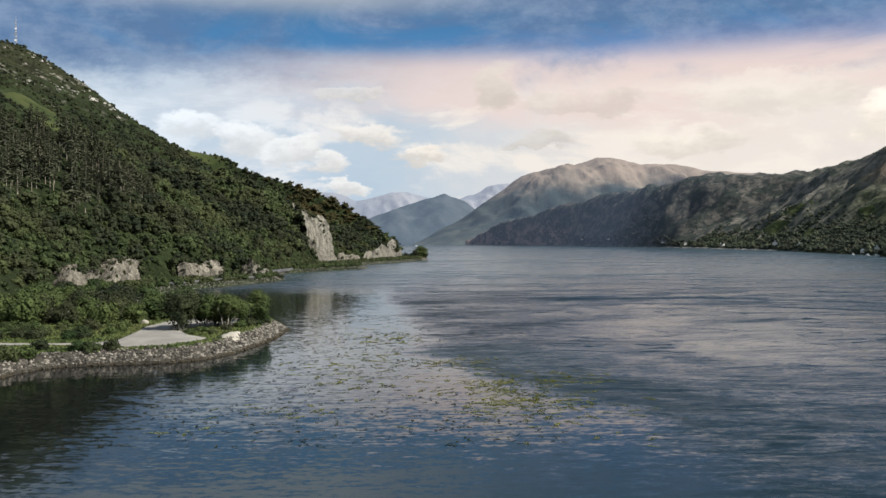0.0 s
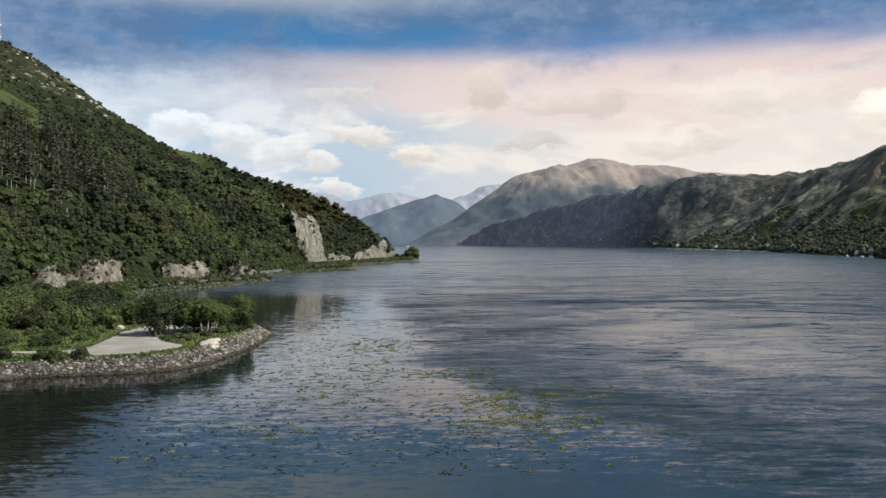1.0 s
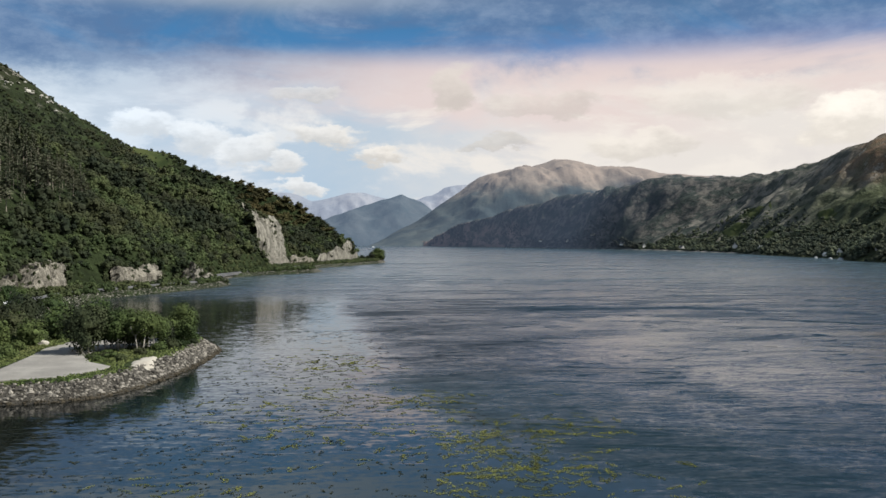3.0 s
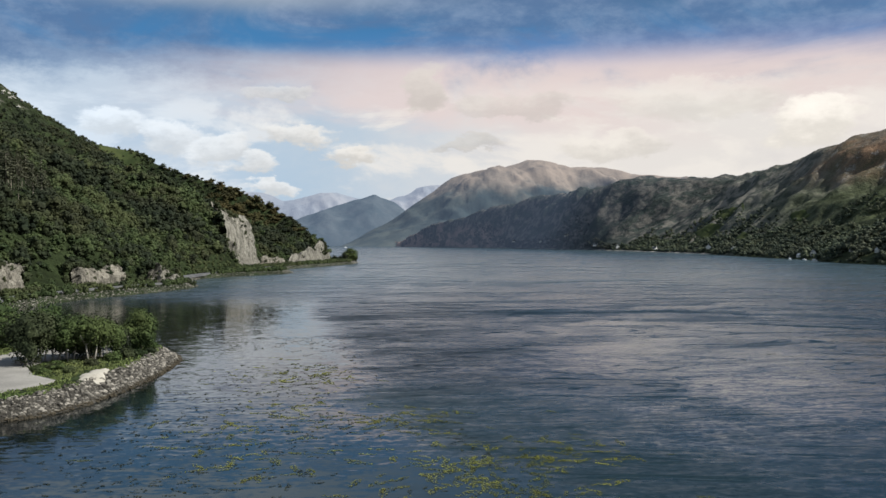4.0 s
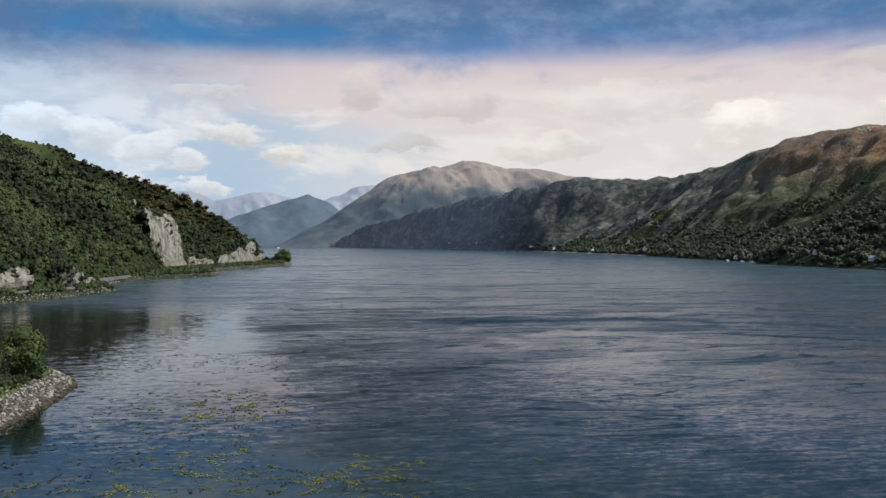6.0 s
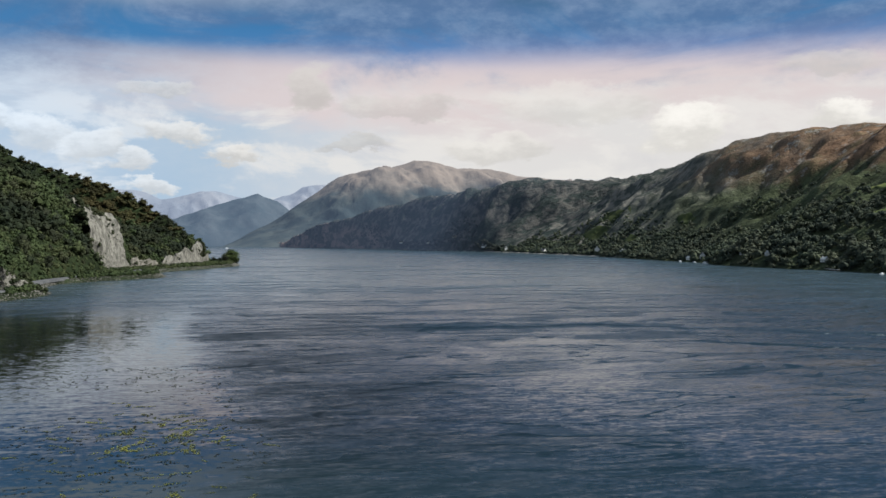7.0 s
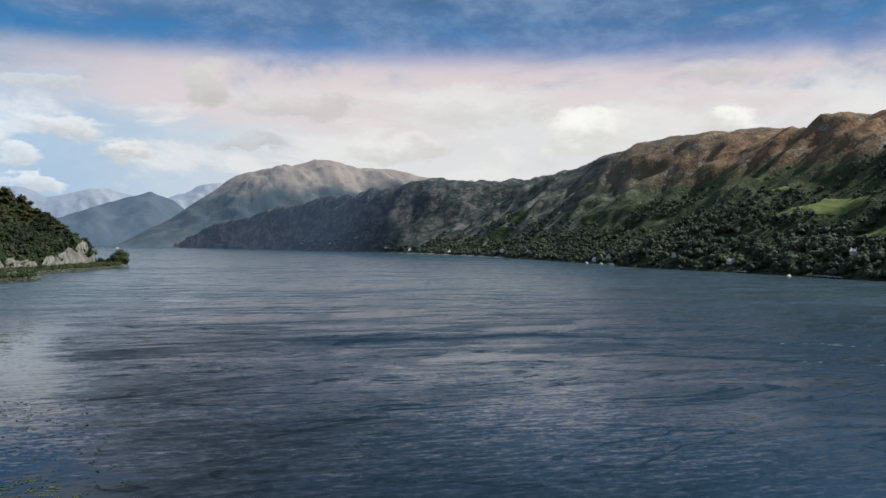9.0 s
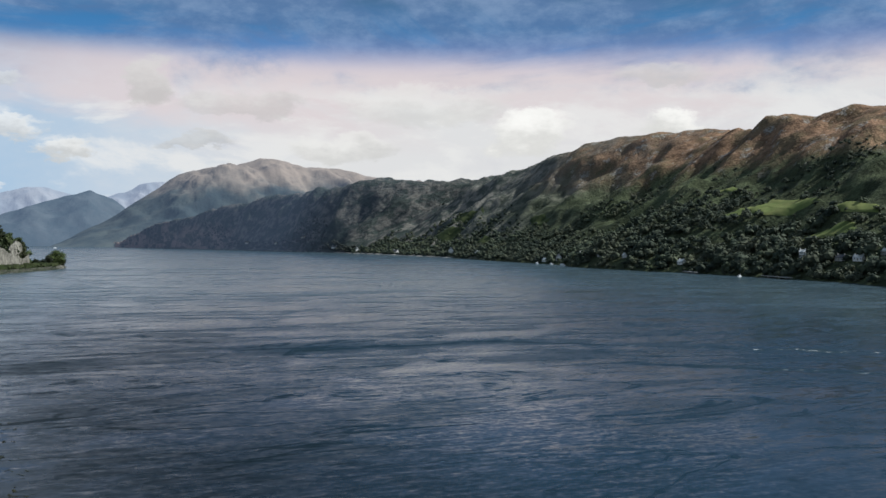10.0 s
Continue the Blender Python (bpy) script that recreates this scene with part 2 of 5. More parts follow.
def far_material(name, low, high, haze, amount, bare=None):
    """Bare far mountains; haze is painted on them as a faint blue emission."""
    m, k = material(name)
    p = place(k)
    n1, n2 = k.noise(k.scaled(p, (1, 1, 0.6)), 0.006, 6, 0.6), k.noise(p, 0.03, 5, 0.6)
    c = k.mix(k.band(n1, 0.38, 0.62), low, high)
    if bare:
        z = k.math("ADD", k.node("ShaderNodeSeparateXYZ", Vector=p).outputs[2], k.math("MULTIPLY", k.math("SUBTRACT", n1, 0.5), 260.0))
        # bare tops painted paler and warmer, partly for the sun on them
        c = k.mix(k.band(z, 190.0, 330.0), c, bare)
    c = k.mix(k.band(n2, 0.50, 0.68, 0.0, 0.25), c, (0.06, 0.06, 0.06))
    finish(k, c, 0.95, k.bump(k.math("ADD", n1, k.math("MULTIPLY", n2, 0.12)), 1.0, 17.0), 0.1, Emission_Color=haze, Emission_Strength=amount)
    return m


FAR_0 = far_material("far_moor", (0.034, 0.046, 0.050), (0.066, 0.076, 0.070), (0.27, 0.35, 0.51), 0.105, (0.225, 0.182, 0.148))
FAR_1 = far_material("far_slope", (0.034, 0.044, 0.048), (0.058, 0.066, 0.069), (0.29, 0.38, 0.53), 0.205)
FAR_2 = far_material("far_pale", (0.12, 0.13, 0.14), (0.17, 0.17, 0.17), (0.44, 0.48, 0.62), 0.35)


def rock_material(name, a, b, stain):
    m, k = material(name)
    p = place(k)
    n1, n2 = k.noise(k.scaled(p, (1, 1, 0.3)), 0.30, 7, 0.7, 0.8), k.noise(p, 1.4, 5, 0.6)
    drip = k.noise(k.scaled(p, (0.5, 0.5, 0.05)), 1.0, 5, 0.6, 0.3)
    c = k.mix(k.band(n1, 0.35, 0.65), a, b)
    c = k.mix(k.band(drip, 0.5, 0.68, 0.0, 0.45), c, tuple(0.8 * q for q in stain))
    c = k.mix(k.band(n2, 0.52, 0.72, 0.0, 0.8), c, stain)
    finish(k, c, 0.9, k.bump(k.math("ADD", n1, k.math("MULTIPLY", n2, 0.4)), 0.9, 1.2), 0.2)
    return m


PALE_ROCK = rock_material("pale_rock", (0.30, 0.285, 0.255), (0.52, 0.50, 0.45), (0.16, 0.15, 0.12))
CUT_ROCK = rock_material("cut_rock", (0.096, 0.088, 0.073), (0.285, 0.262, 0.218), (0.046, 0.044, 0.031))
CLIFF = rock_material("cliff_rock", (0.100, 0.094, 0.080), (0.285, 0.268, 0.228), (0.055, 0.053, 0.040))


def stone_material(name, dark, light, wet=0.95):
    m, k = material(name)
    rnd = k.node("ShaderNodeObjectInfo").outputs["Random"]
    isle = k.node("ShaderNodeNewGeometry").outputs["Random Per Island"]
    v = k.math("FRACT", k.math("ADD", rnd, isle))
    p = place(k)
    n = k.noise(p, 3.0, 5, 0.6)
    z = k.node("ShaderNodeSeparateXYZ", Vector=p).outputs[2]
    c = k.mix(k.math("POWER", v, 1.5), dark, light)
    c = k.mix(k.band(n, 0.54, 0.76, 0.0, 0.4), c, (0.36, 0.335, 0.29))
    # weed and wet stain on what the tide covers
    c = k.mix(k.band(k.math("ADD", z, k.math("MULTIPLY", n, 0.6)), wet, wet - 0.4), c, (0.045, 0.037, 0.024))
    finish(k, c, 0.85, k.bump(n, 0.6, 0.15), 0.25)
    return m


STONE = stone_material("stone", (0.034, 0.031, 0.027), (0.32, 0.295, 0.255))
SHORE_STONE = stone_material("shore_stone", (0.065, 0.061, 0.054), (0.32, 0.30, 0.26), 0.6)
RUBBLE = rock_material("rubble", (0.035, 0.032, 0.027), (0.085, 0.078, 0.066), (0.02, 0.018, 0.014))


def gravel_material(name, a, b):
    m, k = material(name)
    p = place(k)
    n1, n2 = k.noise(p, 0.15, 4), k.noise(p, 6.0, 4)
    c = k.mix(k.band(n1, 0.35, 0.65), a, b)
    v = k.band(n2, 0.2, 0.8, 0.8, 1.2)
    c = k.mix(1.0, c, k.node("ShaderNodeCombineXYZ", X=v, Y=v, Z=v).outputs[0], "MULTIPLY")
    finish(k, c, 0.95, k.bump(n2, 0.5, 0.03), 0.15)
    return m


GRAVEL = gravel_material("gravel", (0.225, 0.213, 0.197), (0.305, 0.29, 0.265))
SAND = gravel_material("pale_grit", (0.32, 0.295, 0.25), (0.43, 0.40, 0.345))
ASPHALT = gravel_material("asphalt", (0.10, 0.10, 0.105), (0.15, 0.15, 0.15))


def field_material(name, a, b):
    m, k = material(name)
    p = place(k)
    n1, n2 = k.noise(p, 0.05, 4), k.noise(p, 0.5, 4)
    c = k.mix(k.band(n1, 0.35, 0.65), a, b)
    c = k.mix(k.band(n2, 0.5, 0.75, 0.0, 0.5), c, (0.07, 0.09, 0.03))
    finish(k, c, 0.95, None, 0.1)
    return m


FIELD = field_material("meadow", (0.115, 0.145, 0.044), (0.185, 0.195, 0.070))
FIELD_W = field_material("rough_pasture", (0.030, 0.042, 0.016), (0.056, 0.066, 0.025))


def water_material():
    """Slicks that mirror the low sky, and ruffled water whose short steep waves show the darker sky higher up."""
    m, k = material("loch_water")
    p = place(k)
    xyz = k.node("ShaderNodeSeparateXYZ", Vector=p)
    x, y = xyz.outputs[0], xyz.outputs[1]

    def centred(n):
        return k.math("SUBTRACT", n, 0.5)

    # calm water over the weed beds; the wind begins along a line that bends away from the shore
    start = k.math("ADD", k.band(y, 95.0, 178.0, 27.0, -1.0), k.band(y, 185.0, 370.0, 0.0, -19.0))
    ragged = k.noise(k.scaled(p, (0.05, 0.12, 1)), 1.0, 6, 0.66)
    edge = k.math("ADD", k.math("SUBTRACT", x, start), k.math("MULTIPLY", centred(ragged), 30.0))
    calm = k.math("MULTIPLY", k.band(edge, 4.0, -7.0), k.band(y, 460.0, 330.0))
    brink = k.math("MULTIPLY", k.band(edge, -4.0, 5.0), k.math("MULTIPLY", k.band(edge, 30.0, 8.0), k.band(y, 430.0, 330.0)))
    # broad slicks drawn out across the wind, a large one in the open reach, and thin broken lines between them
    patch = k.noise(k.scaled(p, (0.0060, 0.013, 1.0), (3.1, 0.4, 0)), 1.0, 6, 0.6, 1.2)
    gust = k.noise(k.scaled(p, (0.030, 0.075, 1), (7, 3, 0)), 1.0, 8, 0.70, 1.3)
    dx, dy = k.math("DIVIDE", k.math("SUBTRACT", x, 66.0), 40.0), k.math("DIVIDE", k.math("SUBTRACT", y, 218.0), 78.0)
    oval = k.math("ADD", k.math("ADD", k.math("MULTIPLY", dx, dx), k.math("MULTIPLY", dy, dy)), k.math("MULTIPLY", centred(gust), 6.0))
    slick = k.band(oval, 1.3, 0.25)
    thread = k.math("ABSOLUTE", centred(k.noise(k.scaled(p, (0.012, 0.034, 1), (1, 9, 0)), 1.0, 4, 0.55, 2.2)))
    thread = k.math("MULTIPLY", k.band(thread, 0.020, 0.004), k.math("MULTIPLY", k.band(gust, 0.42, 0.58), k.math("SUBTRACT", 1.0, calm)))
    # thin lines of broken water where two currents meet
    wob = k.math("MULTIPLY", centred(k.noise(k.scaled(p, (0.06, 0.085, 1)), 1.0, 4, 0.55, 0.5)), 22.0)
    line = k.math("SUBTRACT", 327.0, k.math("MULTIPLY", k.math("MAXIMUM", k.math("SUBTRACT", x, 95.0), 0.0), 0.72))
    off = k.math("ABSOLUTE", k.math("SUBTRACT", k.math("ADD", y, wob), line))
    reach = k.math("MULTIPLY", k.band(x, 20.0, 50.0), k.band(x, 190.0, 150.0))
    seam = k.math("MULTIPLY", k.math("MAXIMUM", k.band(off, 3.0, 0.6), k.band(off, 11.0, 3.0, 0.0, 0.25)), reach)
    off2 = k.math("ABSOLUTE", k.math("SUBTRACT", k.math("ADD", y, k.math("MULTIPLY", wob, 0.7)), k.math("SUBTRACT", line, 41.0)))
    seam2 = k.math("MULTIPLY", k.band(off2, 3.0, 0.6), k.math("MULTIPLY", k.band(x, 95.0, 115.0), k.band(x, 190.0, 150.0)))
    seam = k.math("MAXIMUM", seam, seam2)

    wind = k.math("MULTIPLY", k.band(patch, 0.36, 0.62, 0.52, 0.9), k.band(gust, 0.32, 0.66, 0.5, 1.4))
    wind = k.math("MULTIPLY", wind, k.math("SUBTRACT", 1.0, k.math("MULTIPLY", slick, 0.36)))
    wind = k.math("ADD", wind, k.math("MULTIPLY", brink, k.band(gust, 0.36, 0.62, 0.05, 0.45)))
    wind = k.math("ADD", wind, k.math("ADD", k.math("MULTIPLY", thread, 0.7), k.math("MULTIPLY", seam, 1.3)))
    wind = k.math("MULTIPLY", wind, k.math("SUBTRACT", 1.0, calm))
    # a darker, ruffled field off the weed beds
    fx, fy = k.math("DIVIDE", k.math("SUBTRACT", x, 14.0), 25.0), k.math("DIVIDE", k.math("SUBTRACT", y, 226.0), 66.0)
    field = k.math("ADD", k.math("ADD", k.math("MULTIPLY", fx, fx), k.math("MULTIPLY", fy, fy)), k.math("MULTIPLY", centred(gust), 4.5))
    field = k.math("MULTIPLY", k.band(field, 1.5, 0.3), k.math("SUBTRACT", 1.0, calm))
    wind = k.math("ADD", wind, k.math("MULTIPLY", field, 0.10))
    drift = k.math("ADD", x, k.math("MULTIPLY", centred(ragged), 26.0))
    clear_of_bank = k.band(drift, -48.0, -28.0)

    # slopes of waves of three lengths; driven waves are steeper on the side that faces down the loch
    lean = k.node("ShaderNodeCombineXYZ", X=0.0, Y=k.math("SUBTRACT", k.math("MULTIPLY", wind, -0.042), k.math("ADD", k.math("MULTIPLY", field, 0.010), k.math("ADD", k.math("MULTIPLY", seam, 0.13), k.math("MULTIPLY", thread, 0.10)))), Z=1.0).outputs[0]
    total = None
    for scale, squeeze, shift, still, driven in ((1.5, (0.8, 1.25, 1), (0, 0, 0), 0.075, 0.20), (0.50, (0.55, 1.9, 1), (4, 8, 0), 0.085, 0.20), (0.10, (0.7, 1.5, 1), (9, 2, 0), 0.006, 0.05)):
        n = k.tree.nodes.new("ShaderNodeTexNoise")
        n.inputs["Scale"].default_value, n.inputs["Detail"].default_value, n.inputs["Distortion"].default_value = scale, 3.0, 0.4
        k.put(n, "Vector", k.scaled(p, squeeze, shift))
        tilt = k.math("ADD", still, k.math("MULTIPLY", wind, driven))
        slope = k.node("ShaderNodeVectorMath")
        slope.operation = "SUBTRACT"
        k.put(slope, 0, n.outputs[1]), k.put(slope, 1, (0.5, 0.5, 0.5))
        steep = k.node("ShaderNodeVectorMath")
        steep.operation = "MULTIPLY"
        k.put(steep, 0, slope.outputs[0]), k.put(steep, 1, k.node("ShaderNodeCombineXYZ", X=tilt, Y=tilt, Z=0.0).outputs[0])
        add = k.node("ShaderNodeVectorMath")
        add.operation = "ADD"
        k.put(add, 0, steep.outputs[0]), k.put(add, 1, lean if total is None else total)
        total = add.outputs[0]
    facet = k.node("ShaderNodeVectorMath")
    facet.operation = "NORMALIZE"
    k.put(facet, 0, total)
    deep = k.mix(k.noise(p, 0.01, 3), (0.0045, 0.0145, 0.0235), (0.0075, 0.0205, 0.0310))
    # body colour lifted clear of the bank, painted in for reflected sky
    inshore = k.mix(k.math("MULTIPLY", clear_of_bank, k.band(y, 205.0, 165.0)), (0.0030, 0.0048, 0.0052), (0.010, 0.021, 0.026))
    c = k.mix(k.math("MAXIMUM", k.band(y, 260.0, 560.0), k.band(drift, 0.0, 60.0)), inshore, deep)
    # open and far water paler still, standing in for sky on its waves
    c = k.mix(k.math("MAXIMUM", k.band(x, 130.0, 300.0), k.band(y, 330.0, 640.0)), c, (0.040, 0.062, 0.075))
    # a little foam where the currents break
    fleck = k.noise(k.scaled(p, (0.35, 1.2, 1)), 1.0, 4, 0.7)
    foam = k.math("MULTIPLY", k.math("MULTIPLY", k.band(k.math("MINIMUM", off, k.math("ADD", off2, 0.4)), 1.3, 0.4), k.band(fleck, 0.58, 0.64)), k.math("MULTIPLY", k.band(x, 112.0, 124.0), k.band(x, 180.0, 160.0)))
    c = k.mix(foam, c, (0.75, 0.77, 0.78))
    rough = k.math("ADD", k.math("ADD", k.band(calm, 0.0, 1.0, 0.09, 0.065), k.math("MULTIPLY", wind, 0.20)), k.math("MULTIPLY", foam, 0.6))
    # ruffled water tints its reflections blue, in place of a bluer sky
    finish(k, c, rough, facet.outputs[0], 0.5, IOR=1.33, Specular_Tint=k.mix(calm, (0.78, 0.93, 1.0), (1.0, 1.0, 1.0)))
    return m


WATER = water_material()


def plain(name, colour, rough=0.6, metal=0.0, grain=0.15):
    m, k = material(name)
    n = k.noise(place(k), 1.7, 5)
    lo = tuple(q * (1 - grain) for q in colour)
    finish(k, k.mix(n, lo, colour), rough, k.bump(n, 0.15, 0.02), 0.4, Metallic=metal)
    return m


WHITE_WALL = plain("white_render", (0.78, 0.76, 0.72), 0.8)
GREY_WALL = plain("grey_harling", (0.42, 0.40, 0.37), 0.9)
SLATE = plain("slate", (0.10, 0.10, 0.11), 0.7, 0.0, 0.35)
# small roofs coloured pale to stand for the sunlit sides of houses
PALE_LIT_ROOF = plain("pale_lit_roof", (0.62, 0.62, 0.60), 0.5)
GLASS = plain("window_glass", (0.03, 0.035, 0.04), 0.08)
STEEL = plain("galvanised_steel", (0.42, 0.43, 0.45), 0.45, 0.8)
DISH = plain("dish_white", (0.75, 0.75, 0.74), 0.5)
CAR_WHITE = plain("car_white", (0.75, 0.76, 0.77), 0.3, 0.0, 0.05)
CAR_DARK = plain("car_dark", (0.03, 0.035, 0.045), 0.25, 0.2, 0.1)
TYRE = plain("rubber", (0.02, 0.02, 0.02), 0.9)
TIMBER = plain("weathered_timber", (0.25, 0.21, 0.16), 0.85, 0.0, 0.4)
WEED = leaf_material("seaweed", (0.095, 0.105, 0.024), (0.225, 0.232, 0.050), (0.155, 0.145, 0.038))


# ---------- mesh helpers ----------


def mesh_from(name, verts, faces, mat, smooth=False):
    """A mesh of triangles or of quads from arrays."""
    verts, faces = np.asarray(verts, np.float32), np.asarray(faces, np.int32)
    me = bpy.data.meshes.new(name)
    me.vertices.add(len(verts))
    me.vertices.foreach_set("co", verts.ravel())
    side = faces.shape[1]
    me.loops.add(faces.size)
    me.loops.foreach_set("vertex_index", faces.ravel())
    me.polygons.add(len(faces))
    me.polygons.foreach_set("loop_start", np.arange(0, faces.size, side, dtype=np.int32))
    me.polygons.foreach_set("use_smooth", np.full(len(faces), smooth))
    me.materials.append(mat)
    me.update(calc_edges=True)
    me.validate()
    return me


def part(name, data, parent, label="", at=None):
    ob = new(name, data)
    ob.parent = parent
    if at is not None:
        ob.matrix_local = at
    return tagged(ob, label)


def bm_mesh(name, build, mat, smooth=False):
    bm = bmesh.new()
    build(bm)
    me = bpy.data.meshes.new(name)
    bm.to_mesh(me)
    bm.free()
    for p in me.polygons:
        p.use_smooth = smooth
    me.materials.append(mat)
    return me


def box(bm, cx, cy, cz, sx, sy, sz, bevel=0.0, turn=0.0):
    r = bmesh.ops.create_cube(bm, size=1.0, matrix=pose(cx, cy, cz, 0, 0, turn) @ Matrix.Diagonal((sx, sy, sz, 1)))
    if bevel:
        edges = list({e for v in r["verts"] for e in v.link_edges})
        bmesh.ops.bevel(bm, geom=edges, offset=bevel, segments=2, affect="EDGES")


def tube(bm, a, b, ra, rb, sides=7):
    """A tapered round bar from a to b."""
    a, b = Vector(a), Vector(b)
    q = (b - a).to_track_quat("Z", "Y").to_matrix().to_4x4()
    bmesh.ops.create_cone(bm, cap_ends=True, segments=sides, radius1=ra, radius2=rb, depth=(b - a).length,
                          matrix=Matrix.Translation((a + b) / 2) @ q)


def lattice(x, y, seed):
    """Value noise on a lattice, smooth, -1 to 1."""
    xi, yi = np.floor(x).astype(np.int64), np.floor(y).astype(np.int64)
    fx, fy = x - xi, y - yi
    fx, fy = fx * fx * (3 - 2 * fx), fy * fy * (3 - 2 * fy)

    def h(i, j):
        n = (i * 374761393 + j * 668265263 + seed * 1442695041) & 0xFFFFFFFF
        n = ((n ^ (n >> 13)) * 1274126177) & 0xFFFFFFFF
        return ((n ^ (n >> 16)) & 0xFFFF) / 32767.5 - 1

    a = h(xi, yi) * (1 - fx) + h(xi + 1, yi) * fx
    b = h(xi, yi + 1) * (1 - fx) + h(xi + 1, yi + 1) * fx
    return a * (1 - fy) + b * fy


def fractal(x, y, size, octaves=4, seed=0, ridged=False):
    total, amp = 0.0, 1.0
    for o in range(octaves):
        v = lattice(x / size * 2 ** o + 17.3 * o, y / size * 2 ** o - 9.1 * o, seed + o)
        total = total + amp * ((1 - 2 * np.abs(v)) if ridged else v)
        amp *= 0.5
    return total


def line_distance(x, y, pts):
    """Distance to a polyline, and the value carried by its points (third number) at the foot."""
    best, val = np.full(x.shape, 1e9), np.zeros(x.shape)
    pts = np.asarray(pts, float)
    for a, b in zip(pts[:-1], pts[1:]):
        ex, ey = b[0] - a[0], b[1] - a[1]
        t = np.clip(((x - a[0]) * ex + (y - a[1]) * ey) / (ex * ex + ey * ey), 0, 1)
        d = np.hypot(x - a[0] - t * ex, y - a[1] - t * ey)
        if pts.shape[1] > 2:
            val = np.where(d < best, a[2] + t * (b[2] - a[2]), val)
        best = np.minimum(best, d)
    return best, val


def ridge_height(x, y, pts, soft=30.0):
    """Height of the crest near a place, blended along the crest."""
    pts = np.asarray(pts, float)
    num = den = 0.0
    for a, b in zip(pts[:-1], pts[1:]):
        n = max(2, int(np.hypot(*(b - a)[:2]) / 40))
        for t in np.arange(n) / n:
            p = a + t * (b - a)
            w = 1 / ((x - p[0]) ** 2 + (y - p[1]) ** 2 + soft ** 2) ** 2
            num, den = num + w * p[2], den + w
    return num / den


# ---------- shape of the land ----------
SHORE_W = np.array([
    (-300, -300), (-200, 0), (-115, 100), (-84, 130), (-72.4, 145), (-72, 151), (-70, 156.6), (-66.7, 159), (-60, 160.8), (-54, 162),
    (-50, 163), (-46.5, 165.4), (-43.4, 169.4), (-41, 177.2), (-39.3, 188.8), (-38.2, 200), (-38.2, 212), (-38.5, 222), (-41, 230), (-50, 238), (-64, 248), (-86, 272), (-106, 302), (-120, 340), (-121, 388), (-114, 418), (-104, 442),
    (-89, 494), (-91, 516), (-102, 545), (-106, 580), (-106, 606), (-90, 640), (-61, 680), (-59, 708), (-66, 725), (-73, 760),
    (-65, 804), (-48, 850), (-20, 936), (-16, 998), (-18, 1016), (-45, 1032), (-100, 1065), (-180, 1110), (-300, 1250), (-350, 1600)])
FOOT_W = np.array([
    (-420, -300), (-330, 0), (-230, 100), (-128, 200), (-119, 250), (-138, 320), (-153, 350), (-144, 372), (-152.5, 398), (-144, 426), (-134, 456), (-119, 480),
    (-109, 500), (-110, 520),
    (-120, 580), (-112, 640), (-94, 700), (-106, 737), (-97, 783), (-88, 812), (-77, 840), (-46.5, 950), (-40, 985), (-55, 1010), (-90, 1050),
    (-170, 1095), (-290, 1250), (-340, 1600)])
RIDGE_W = np.array([
    (-600, 0, 150), (-560, 250, 170), (-510, 450, 190), (-460, 650, 200), (-425, 780, 202), (-405, 850, 215), (-379, 920, 184),
    (-361, 980, 156), (-350, 1060, 146), (-323, 1120, 138), (-281, 1130, 131), (-236, 1090, 108), (-207, 1080, 97), (-150, 1060, 82),
    (-94, 1040, 55), (-62, 1012, 27), (-50, 1005, 13)])
LOT = np.array([
    (-75, 170.6), (-64, 170), (-60, 167.9), (-56, 169.2), (-53.2, 170.4), (-51, 173), (-48.6, 178), (-48.2, 181.8), (-53.5, 187.5), (-57.8, 196.5), (-57.5, 203), (-52, 207), (-48, 212),
    (-47.5, 220), (-52, 228), (-62, 229), (-68, 220), (-68.8, 207), (-66.8, 195.5), (-65.1, 180), (-67.5, 174.6), (-75, 173.6), (-86, 175), (-104, 180), (-105, 176), (-87, 171.5)])
ROAD = np.array([
    (-107, 172), (-112, 200), (-112, 255), (-126, 320), (-134, 390), (-122, 440), (-100.5, 495), (-101, 520), (-113, 580), (-105, 640),
    (-77, 700), (-84, 760), (-77, 804), (-58, 870), (-40, 950)])


def low_west(d):
    return np.interp(d, (-30, -2.0, 0, 3.9, 7, 30, 60), (-7, -1.3, -0.1, 2.25, 2.42, 2.5, 3.6))


def inside(x, y, poly):
    odd = np.zeros(x.shape, bool)
    for (x1, y1), (x2, y2) in zip(poly, np.roll(poly, -1, 0)):
        cross = ((y1 > y) != (y2 > y)) & (x < (x2 - x1) * (y - y1) / (y2 - y1 + 1e-12) + x1)
        odd ^= cross
    return odd


